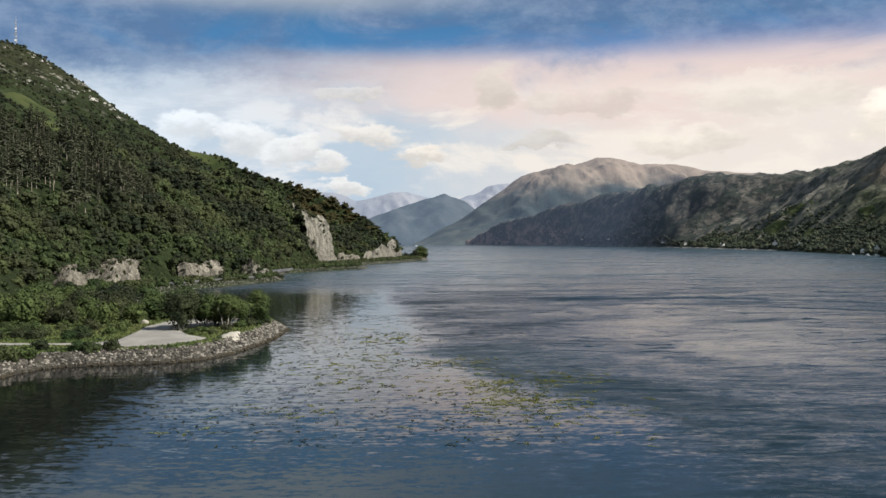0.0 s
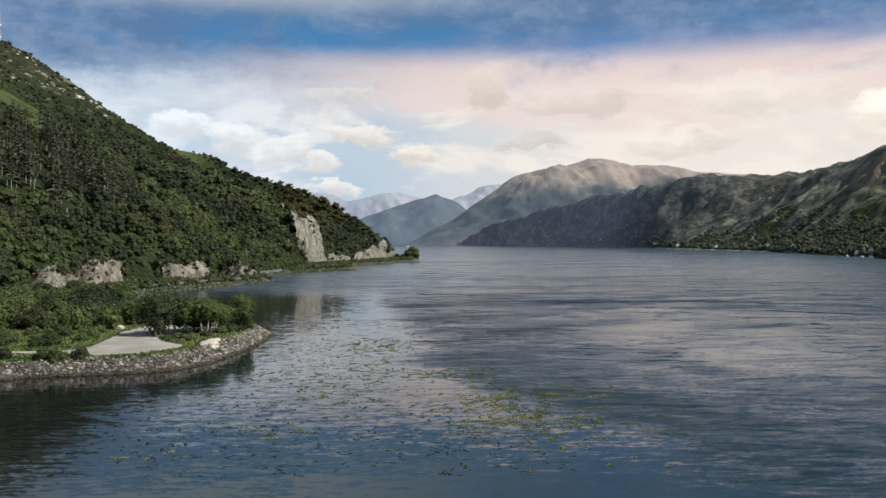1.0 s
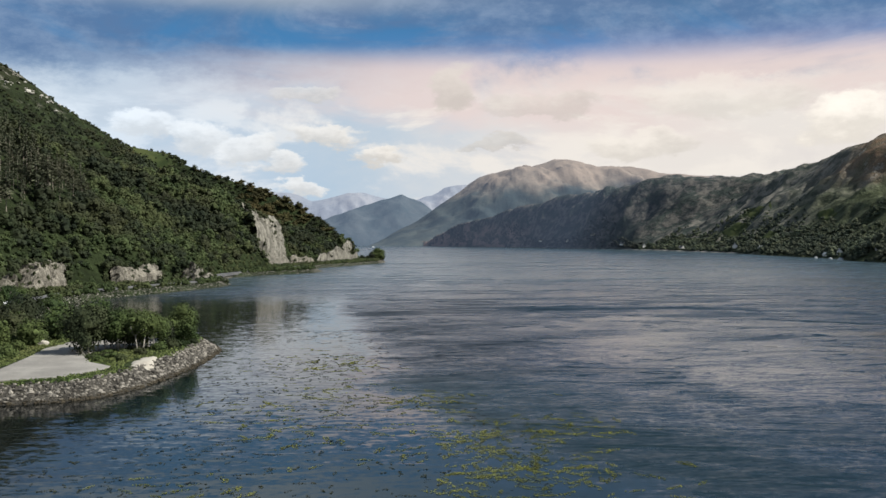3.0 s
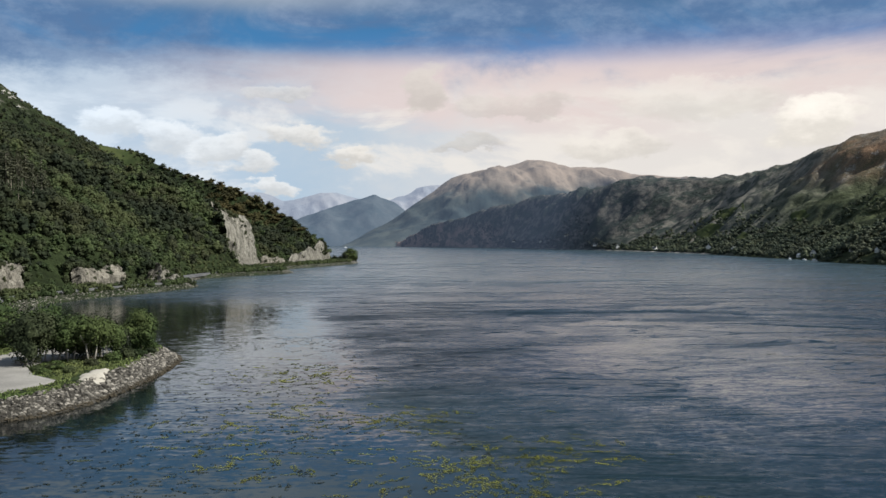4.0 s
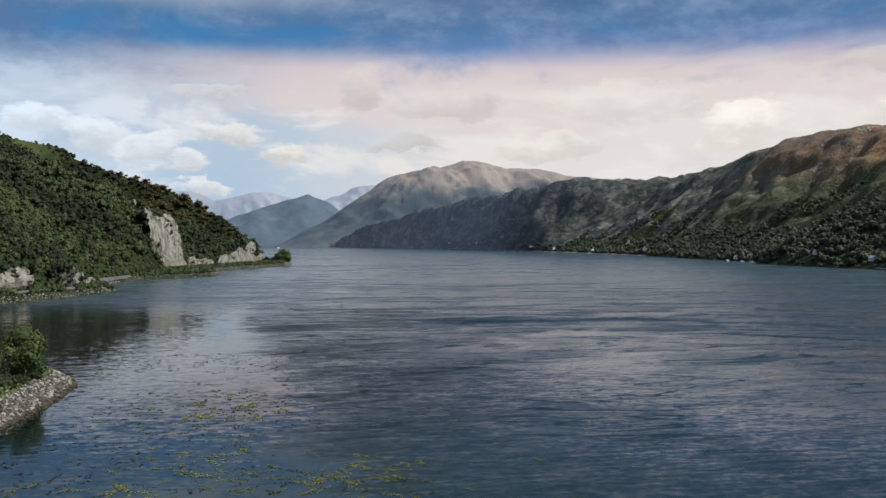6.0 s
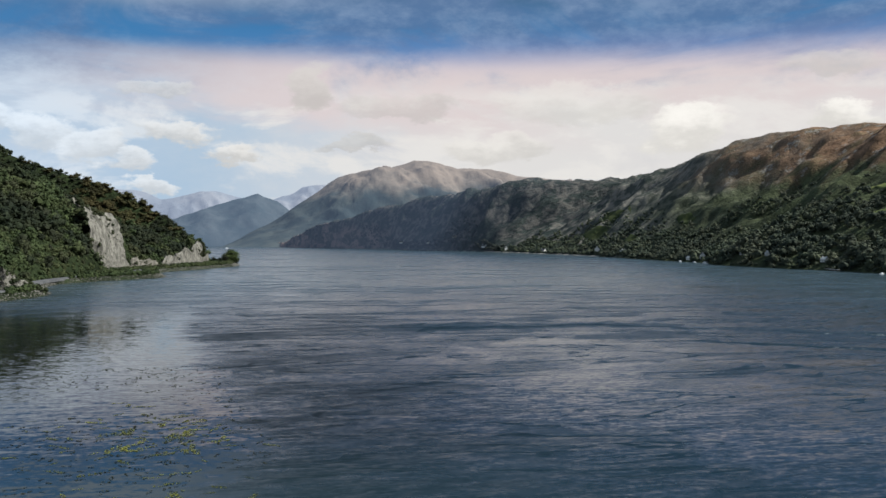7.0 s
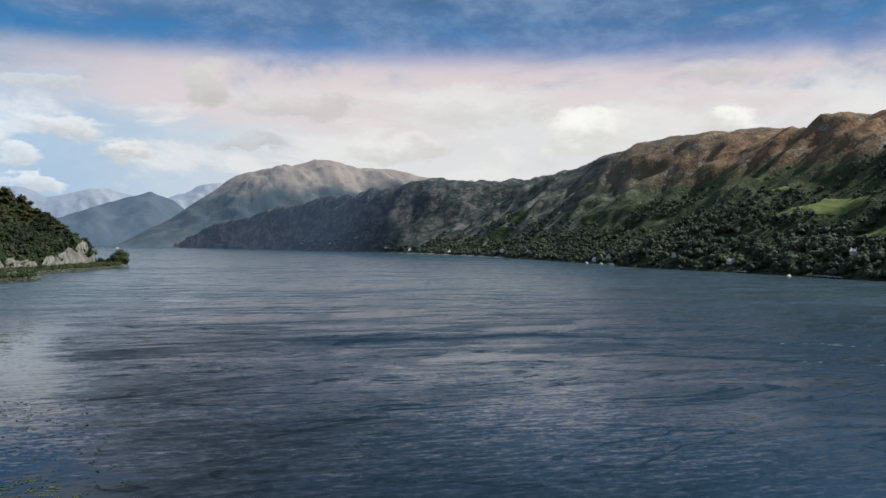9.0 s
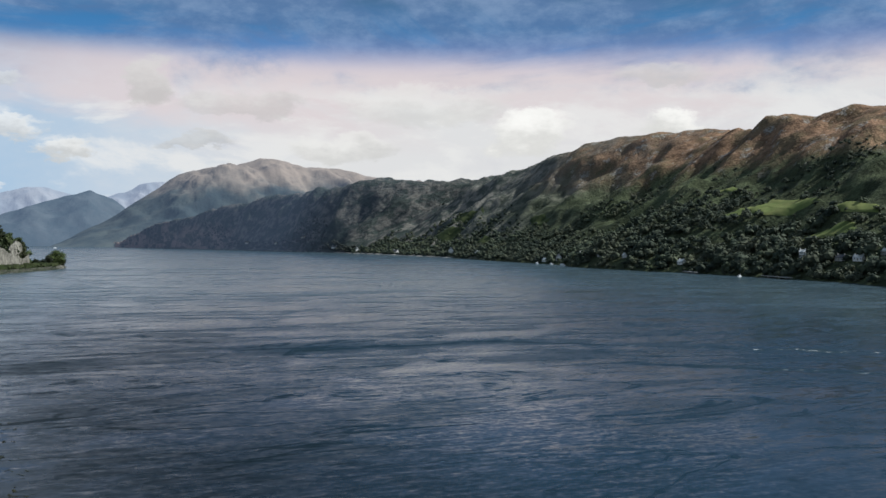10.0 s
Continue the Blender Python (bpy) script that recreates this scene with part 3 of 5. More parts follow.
def west(x, y):
    """Height of the western land."""
    x, y = np.broadcast_arrays(np.asarray(x, float), np.asarray(y, float))
    d, _ = line_distance(x, y, SHORE_W)
    d = np.where(x < np.interp(y, SHORE_W[:, 1], SHORE_W[:, 0]), d, -d)
    z = low_west(d)
    f, _ = line_distance(x, y, FOOT_W)
    f = np.where(x < np.interp(y, FOOT_W[:, 1], FOOT_W[:, 0]), f, 0.0)
    r, _ = line_distance(x, y, RIDGE_W)
    u = f / (f + np.sqrt(r * r + 100) - 10 + 1e-6)
    top = ridge_height(x, y, RIDGE_W)
    lift = np.clip(f / 10, 0, 1)
    hill = (top - 4) * (0.93 * u ** 0.92 + 0.07 * lift * np.clip(u * 4 + 0.4, 0, 1))
    bumps = fractal(x, y, 60, 4, 3) * 5.0 * np.clip(u * 5, 0, 1) * np.clip(r / 30, 0.25, 1)
    hill = hill + 26 * np.exp(-((x + 152) / 44) ** 2 - ((y - 768) / 52) ** 2) * np.clip(f / 12, 0, 1)
    near = (d > 5) & (f <= 0)
    return z + hill + bumps + np.where(near, fractal(x, y, 9, 3, 5) * 0.06, 0)


SHORE_E = np.array([
    (300, -300), (310, 0), (350, 250), (385, 400), (421, 510), (444, 562), (448, 640), (455, 715), (447, 790), (452, 914), (482, 1003),
    (492, 1160), (520, 1400), (522, 1693), (505, 2120), (448, 2350), (372, 2790), (250, 3160), (88, 3630), (-50, 4070), (-150, 4400), (-200, 5000)])
RIDGE_E = np.array([
    (700, -300, 70), (720, 300, 91), (745, 500, 114), (765, 700, 140), (779, 835, 171), (800, 957, 163), (819, 1076, 158), (849, 1181, 187),
    (822, 1264, 191), (787, 1349, 198), (778, 1415, 184), (784, 1497, 182), (791, 1579, 187), (802, 1657, 152), (813, 1736, 128), (824, 1841, 164),
    (836, 1947, 167), (788, 2013, 153), (740, 2080, 159), (676, 2140, 167), (612, 2200, 172), (589, 2325, 142), (566, 2450, 155), (535, 2575, 157),
    (505, 2700, 160), (450, 2800, 139), (396, 2900, 127), (363, 2975, 117), (330, 3050, 108), (287, 3135, 92), (245, 3220, 84), (202, 3335, 76),
    (160, 3450, 54), (125, 3545, 31), (90, 3640, 8)])


def east(x, y):
    """Height of the eastern land."""
    x, y = np.broadcast_arrays(np.asarray(x, float), np.asarray(y, float))
    d, _ = line_distance(x, y, SHORE_E)
    d = np.where(x > np.interp(y, SHORE_E[:, 1], SHORE_E[:, 0]), d, -d)
    r, _ = line_distance(x, y, RIDGE_E)
    f = np.clip(d, 0, None)
    u = f / (f + np.sqrt(r * r + 1600) - 40 + 1e-6)
    top = ridge_height(x, y, RIDGE_E, 60)
    z = np.interp(d, (-60, -4, 0, 6, 40), (-12, -1.5, -0.1, 1.6, 4.0))
    knobs = fractal(x, y, 30, 3, 29) * 2.6
    rough = fractal(x * 0.8 + y * 0.5, y * 0.9 - x * 0.3, 190, 5, 11, True) * 17 + fractal(x, y, 45, 4, 21) * 4 + fractal(x * 0.7 - y * 0.4, y + 0.4 * x, 75, 4, 23, True) * 6.5
    rough = rough * (1 + 0.7 * np.clip((y - 1990) / 200, 0, 1))
    return z + (top - 4) * (0.45 * u + 0.55 * u ** 1.6) + rough * np.clip(u * 2.2, 0, 1) * np.clip(r / 70 + 0.12, 0, 1) + knobs * np.clip(u * 3 - 1, 0, 1)


def sheet(name, xs, ys, height, mat, label):
    gx, gy = np.meshgrid(xs, ys)
    gz = height(gx, gy)
    verts = np.stack([gx, gy, gz], -1).reshape(-1, 3)
    i = np.arange(len(ys) - 1)[:, None] * len(xs) + np.arange(len(xs) - 1)[None]
    faces = np.stack([i, i + 1, i + 1 + len(xs), i + len(xs)], -1).reshape(-1, 4)
    return tagged(new(name, mesh_from(name, verts, faces, mat, True)), label, "hillside", "", "structure")


sheet("ground_west", np.concatenate([np.arange(-900, -135, 9), np.arange(-135, -8, 1.5)]),
      np.concatenate([np.arange(-300, 130, 12), np.arange(130, 262, 1.5), np.arange(262, 1100, 5), np.arange(1100, 1700, 25)]),
      west, HILL_W, "steep green hillside with rock and woodland above the loch")
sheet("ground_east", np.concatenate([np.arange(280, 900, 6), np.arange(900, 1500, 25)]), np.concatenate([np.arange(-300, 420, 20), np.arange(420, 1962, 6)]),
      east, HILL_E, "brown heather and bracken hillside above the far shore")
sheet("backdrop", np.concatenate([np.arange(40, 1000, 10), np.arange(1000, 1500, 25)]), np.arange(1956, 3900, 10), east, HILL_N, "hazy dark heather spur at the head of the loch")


def water():
    xs = np.concatenate([np.linspace(-7000, -400, 12), np.linspace(-300, 700, 21), np.linspace(900, 7000, 12)])
    ys = np.concatenate([np.linspace(-3000, -100, 8), np.linspace(0, 1200, 25), np.linspace(1500, 7000, 12)])
    gx, gy = np.meshgrid(xs, ys)
    verts = np.stack([gx, gy, gx * 0], -1).reshape(-1, 3)
    i = np.arange(len(ys) - 1)[:, None] * len(xs) + np.arange(len(xs) - 1)[None]
    faces = np.stack([i, i + 1, i + 1 + len(xs), i + len(xs)], -1).reshape(-1, 4)
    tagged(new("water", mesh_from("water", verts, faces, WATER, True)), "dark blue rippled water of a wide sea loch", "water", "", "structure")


water()


def far_range(name, crest, back, mat, label, seed):
    """A far range: the crest line given, slopes falling to the water on both sides."""
    crest = np.asarray(crest, float)
    xs = np.arange(crest[0, 0], crest[-1, 0], 12.0)
    vs = np.linspace(0, 1, 64)
    gx, gv = np.meshgrid(xs, vs)
    top = np.interp(gx, crest[:, 0], crest[:, 2]) + fractal(gx, gx * 0 + seed, 60, 4, seed) * 3.5
    mid = np.interp(gx, crest[:, 0], crest[:, 1])
    gy = mid - back * (1 - gv)
    gully = fractal(gx + 0.25 * gy, gy * 0.35, 110, 5, seed + 5, True) * 0.075 * top * np.clip((gv - 0.25) * 2, 0, 1)
    gz = top * gv ** 0.85 + (fractal(gx + 0.5 * gy, gy, 260, 6, seed, True) * 0.12 * top + gully + fractal(gx, gy, 60, 3, seed + 3) * 5) * np.sin(np.pi * gv ** 0.9) - 2
    verts = np.stack([gx, gy, gz], -1).reshape(-1, 3)
    i = np.arange(len(vs) - 1)[:, None] * len(xs) + np.arange(len(xs) - 1)[None]
    faces = np.stack([i, i + 1, i + 1 + len(xs), i + len(xs)], -1).reshape(-1, 4)
    return tagged(new(name, mesh_from(name, verts, faces, mat, True)), label, "mountain", "", "structure")


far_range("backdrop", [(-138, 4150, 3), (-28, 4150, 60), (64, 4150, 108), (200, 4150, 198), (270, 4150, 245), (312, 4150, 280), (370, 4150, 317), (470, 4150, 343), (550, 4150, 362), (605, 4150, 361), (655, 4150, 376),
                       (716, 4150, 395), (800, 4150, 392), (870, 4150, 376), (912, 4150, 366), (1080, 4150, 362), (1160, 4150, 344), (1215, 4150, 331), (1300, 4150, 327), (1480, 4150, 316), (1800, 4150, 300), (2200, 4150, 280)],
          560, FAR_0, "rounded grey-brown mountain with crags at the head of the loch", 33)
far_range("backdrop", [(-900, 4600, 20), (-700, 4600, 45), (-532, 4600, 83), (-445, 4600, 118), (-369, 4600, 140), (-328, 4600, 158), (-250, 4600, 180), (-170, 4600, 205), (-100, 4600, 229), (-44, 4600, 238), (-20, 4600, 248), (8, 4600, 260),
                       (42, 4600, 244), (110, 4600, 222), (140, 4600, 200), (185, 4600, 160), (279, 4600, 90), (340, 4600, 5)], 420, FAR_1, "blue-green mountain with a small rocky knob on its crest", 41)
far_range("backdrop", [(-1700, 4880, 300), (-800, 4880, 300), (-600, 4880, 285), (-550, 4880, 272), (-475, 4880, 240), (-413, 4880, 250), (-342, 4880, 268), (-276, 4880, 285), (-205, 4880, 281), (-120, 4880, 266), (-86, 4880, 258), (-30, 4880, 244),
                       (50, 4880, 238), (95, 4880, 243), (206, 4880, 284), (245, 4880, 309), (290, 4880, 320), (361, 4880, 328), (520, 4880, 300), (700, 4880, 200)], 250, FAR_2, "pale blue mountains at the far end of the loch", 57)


# ---------- rock faces ----------
def crag(name, corners, label, seed, rough=2.0, cells=56, depth=6.0):
    """A weathered face over four corners (foot, foot, top, top), with its sides running back into the hill."""
    a, b, c, d = (Vector(p) + Vector((o, -0.5 * o, 0)) for p, o in zip(corners, (2.2, 2.2, -0.8, -0.8)))
    nrm = (b - a).cross(d - a).normalized()
    u, v = np.meshgrid(np.linspace(-0.06, 1.06, cells), np.linspace(-0.08, 1.06, cells))
    base = sum(np.asarray(p)[None, None] * w[..., None] for p, w in
               ((a, (1 - u) * (1 - v)), (b, u * (1 - v)), (c, u * v), (d, (1 - u) * v)))
    size = max((b - a).length, (d - a).length)
    wander = 0.20 * fractal(u * 3, v * 3, 1.0, 4, seed + 2)
    edge = np.minimum(np.minimum(u + 0.06, 1.06 - u) + wander, 1.06 - v + 0.8 * wander) / 0.22
    bulge = np.clip(edge, 0, 1) ** 0.8
    tilt = u * size * 0.9 + v * size * 0.35
    step = np.floor(fractal(tilt, v * size * 0.4, size * 0.22, 3, seed) * 3.0) / 3.0
    chip = fractal(u * size, v * size, 3.5, 4, seed + 6, True)
    n = fractal(u * size, v * size * 0.5, size * 0.35, 4, seed, True) * 0.6 + step * 0.7 + chip * 0.12
    out = rough * n * (0.3 + 0.7 * bulge) - depth * (1 - bulge)
    shift = fractal(u * 4, v * 4, 1.0, 3, seed + 9)
    p = base + np.asarray(nrm)[None, None] * out[..., None] + np.asarray((b - a).normalized())[None, None] * (shift * 0.07 * size)[..., None]
    p[..., 2] += fractal(u * 6, v * 6, 1.0, 3, seed + 4) * 0.05 * size - 0.10 * size * (v < 0)
    i = np.arange(cells - 1)[:, None] * cells + np.arange(cells - 1)[None]
    faces = np.stack([i, i + 1, i + 1 + cells, i + cells], -1).reshape(-1, 4)
    return tagged(new(name, mesh_from(name, p.reshape(-1, 3), faces, CUT_ROCK if "cutting" in label or "pale" in label else CLIFF, False)), label, "cliff", "", "structure")


CRAGS = (
    (((-104.3, 736.0, -1.0), (-94.0, 784.0, -1.0), (-101.5, 788.0, 39.0), (-115.8, 742.0, 51.4)), 1.7, "tall bare grey rock face above the lochside road"),
    (((-151.9, 352.0, 5.3), (-141.7, 372.0, 3.2), (-144.1, 376.0, 11.6), (-152.5, 358.0, 13.1)), 1.3, "broken pale rock cutting beside the road"),
    (((-150.4, 398.0, 3.2), (-142.3, 424.0, 5.2), (-144.3, 428.0, 16.4), (-152.0, 402.0, 16.4)), 1.2, "steep pale rock cutting beside the road"),
    (((-132.6, 455.0, 5.0), (-117.6, 478.0, 4.7), (-119.1, 482.0, 11.7), (-133.6, 459.0, 13.5)), 1.2, "low pale rock outcrop among scrub"),
    (((-109.9, 492.0, 1.4), (-97.1, 506.0, 1.3), (-101.0, 510.0, 8.9), (-108.2, 496.0, 13.1)), 1.6, "jagged rock standing by the shore"),
    (((-117.0, 232.0, 1.0), (-115.2, 244.0, 1.3), (-117.5, 247.0, 5.4), (-118.0, 235.0, 6.8)), 1.0, "pale rock bank beside the road"),
    (((-76.0, 840.0, 2.0), (-45.5, 952.0, 2.0), (-48.0, 958.0, 21.0), (-74.0, 846.0, 6.0)), 2.2, "bare rock wall at the end of the headland"),
    (((-92.0, 795.0, 4.0), (-78.0, 828.0, 4.0), (-77.0, 832.0, 8.0), (-91.0, 799.0, 9.5)), 1.0, "small pale rock face under the trees"))
for i, (corners, rough, label) in enumerate(CRAGS):
    crag("cliff", corners, label, 60 + i, rough)


# ---------- foliage ----------
def ico():
    bm = bmesh.new()
    bmesh.ops.create_icosphere(bm, subdivisions=1, radius=1.0)
    v = np.array([p.co[:] for p in bm.verts])
    f = np.array([[q.index for q in p.verts] for p in bm.faces])
    bm.free()
    return v, f


ICO_V, ICO_F = ico()


def unit(v):
    return v / np.maximum(np.linalg.norm(v, axis=-1, keepdims=True), 1e-9)


def sprays(centre, normal, size, g):
    """Leaf sprays of one triangle each."""
    n = len(centre)
    t = unit(np.cross(normal, g.normal(size=(n, 3))))
    b = np.cross(normal, t)
    s = size[:, None]
    p = np.stack([centre - t * s - b * s * 0.6, centre + t * s - b * s * 0.6, centre + b * s * 1.1], 1)
    return p.reshape(-1, 3), np.arange(n * 3).reshape(-1, 3)


def quads(centre, normal, size, g, aspect=0.8):
    """Small leaf sprays: four-cornered, pointed, slightly folded; two triangles each."""
    n = len(centre)
    t = unit(np.cross(normal, g.normal(size=(n, 3))))
    b = np.cross(normal, t)
    s = size[:, None]
    p = np.stack([centre - t * s, centre - b * s * aspect + normal * s * 0.25, centre + t * s, centre + b * s * aspect + normal * s * 0.25], 1)
    k = np.arange(n)[:, None] * 4
    f = np.concatenate([k + [0, 1, 2], k + [0, 2, 3]], 0)
    return p.reshape(-1, 3), f


def joined(pieces):
    verts, faces, at = [], [], 0
    for v, f in pieces:
        verts.append(v), faces.append(np.asarray(f) + at)
        at += len(v)
    return np.concatenate(verts), np.concatenate(faces)


def crown(seed, height, spread, lobes, leaves, leaf, low=0.25, core=0.80, fine=True, loose=0.26):
    """A broadleaf crown: lobes round the limbs, each a dark heart and a loose shell of sprays."""
    g = np.random.default_rng(seed)
    mid, half = height * (1 + low) / 2, height * (1 - low) / 2
    dirs = unit(g.normal(size=(lobes, 3)))
    rad = g.uniform(0.28, 0.54, lobes) * min(spread, half * 1.2)
    cen = dirs * np.stack([spread - rad * 0.9, spread - rad * 0.9, half - rad * 0.75], 1) * g.uniform(0.55, 1.0, (lobes, 1))
    cen[:, 2] += mid
    cen[0], rad[0] = (0, 0, mid), min(spread, half) * 0.62
    pieces = []
    for c, r in zip(cen, rad):
        v = ICO_V * r * core * g.uniform(0.75, 1.15, (len(ICO_V), 1)) + c
        pieces.append((v, ICO_F))
    share = (rad ** 2 / (rad ** 2).sum() * leaves).astype(int) + 1
    pts, nrm = [], []
    for i, (c, r) in enumerate(zip(cen, rad)):
        o = unit(g.normal(size=(share[i], 3)))
        p = c + o * r * g.uniform(1 - loose, 1 + loose, (share[i], 1))
        deep = np.zeros(len(p), bool)
        for j in range(lobes):
            if j != i:
                deep |= np.linalg.norm(p - cen[j], axis=1) < rad[j] * 0.8
        pts.append(p[~deep]), nrm.append(unit(o[~deep] + 0.42 * g.normal(size=(int((~deep).sum()), 3)) + (0, 0, 0.25)))
    pts, nrm = np.concatenate(pts), np.concatenate(nrm)
    pieces.append((quads if fine else sprays)(pts, nrm, leaf * g.uniform(0.5, 1.15, len(pts)), g))
    return joined(pieces)


def conifer(seed, height, spread, tiers, bare):
    """A pine: bare stem below, drooping whorls above."""
    g = np.random.default_rng(seed)
    pieces = []
    pts, nrm, size = [], [], []
    for i in range(tiers):
        h = height * (bare + (1 - bare) * (i + 0.5) / tiers)
        reach = spread * (1 - i / tiers) ** 0.8 * g.uniform(0.7, 1.1) + 0.25
        for ang in g.uniform(0, 2 * np.pi, 9):
            for q in (0.35, 0.7, 1.0):
                pts.append((math.cos(ang) * reach * q, math.sin(ang) * reach * q, h - 0.25 * reach * q + g.normal() * 0.15))
                nrm.append((math.cos(ang) * 0.4 + g.normal() * 0.3, math.sin(ang) * 0.4 + g.normal() * 0.3, 1.0))
                size.append(0.22 + 0.2 * reach * g.uniform(0.6, 1.1))
    pieces.append(quads(np.array(pts), unit(np.array(nrm)), np.array(size), g, 0.6))
    return joined(pieces)


def stem(height):
    a = np.linspace(0, 2 * np.pi, 6)[:-1]
    ring = np.stack([np.cos(a), np.sin(a), 0 * a], 1)
    k = np.arange(5)
    return (np.concatenate([ring * 0.24 - (0, 0, 1.5), ring * 0.08 + (0, 0, height * 0.95)]),
            np.concatenate([np.stack([k, (k + 1) % 5, k + 5], 1), np.stack([(k + 1) % 5, (k + 1) % 5 + 5, k + 5], 1)]))


def scatter(name, templates, pos, scale, mat, label, category="woodland", tall=None, seed=1, kind="stuff"):
    """Many plants in one mesh: each a turned and scaled copy of a template."""
    g = np.random.default_rng(seed)
    pick = g.integers(0, len(templates), len(pos))
    turn = g.uniform(0, 2 * np.pi, len(pos))
    tall = np.ones(len(pos)) if tall is None else tall
    pieces = []
    for i, (v, f) in enumerate(templates):
        k = np.flatnonzero(pick == i)
        if not len(k):
            continue
        c, s = np.cos(turn[k])[:, None], np.sin(turn[k])[:, None]
        sc = scale[k][:, None]
        x, y, z = v[:, 0][None] * sc, v[:, 1][None] * sc, v[:, 2][None] * sc * tall[k][:, None]
        w = np.stack([x * c - y * s, x * s + y * c, z], -1) + pos[k][:, None]
        ff = f[None] + (np.arange(len(k)) * len(v))[:, None, None]
        pieces.append((w.reshape(-1, 3), ff.reshape(-1, 3)))
    v, f = joined(pieces)
    return tagged(new(name, mesh_from(name, v, f, mat)), label, category, "", kind)


def strew(x0, x1, y0, y1, gap, seed):
    g = np.random.default_rng(seed)
    x, y = np.meshgrid(np.arange(x0, x1, gap), np.arange(y0, y1, gap))
    x, y = x.ravel(), y.ravel()
    return x + g.uniform(-0.6, 0.6, len(x)) * gap, y + g.uniform(-0.6, 0.6, len(y)) * gap, g


def blob(x, y, cx, cy, rx, ry):
    """Inside an uneven oval."""
    return ((x - cx) / rx) ** 2 + ((y - cy) / ry) ** 2 + 0.35 * fractal(x, y, 25, 2, 77) < 1


FULL = [crown(100 + i, 8.8, 5.2, 10, 220, 0.58, -0.1, 0.70, False, 0.13) for i in range(10)]
LATE = [crown(130 + i, 9.0, 5.8, 7, 98, 0.88, -0.1, 0.74, False, 0.13) for i in range(8)]
SCRUB = [crown(200 + i, 3.6, 2.5, 5, 46, 0.52, -0.15, 0.88, False, 0.13) for i in range(6)]
PINES = [conifer(300 + i, 18.0, 3.1, 13, 0.42) for i in range(6)]
STEMS = [stem(19.0)]
BUSH = [crown(230 + i, 3.8, 2.6, 3, 34, 0.6, -0.15, 0.9, False, 0.13) for i in range(5)]
SMALL = [crown(400 + i, 9.5, 5.8, 5, 62, 0.97, -0.1, 0.78, False, 0.13) for i in range(8)]
TINY = [crown(450 + i, 8.0, 5.6, 4, 30, 1.2, -0.1, 0.92, False, 0.13) for i in range(6)]
DOTS = [crown(470 + i, 9.0, 5.0, 2, 16, 1.5, -0.1, 0.95, False, 0.13) for i in range(6)]

HILL_POLY = np.concatenate([FOOT_W[1:-2], RIDGE_W[::-1, :2]])


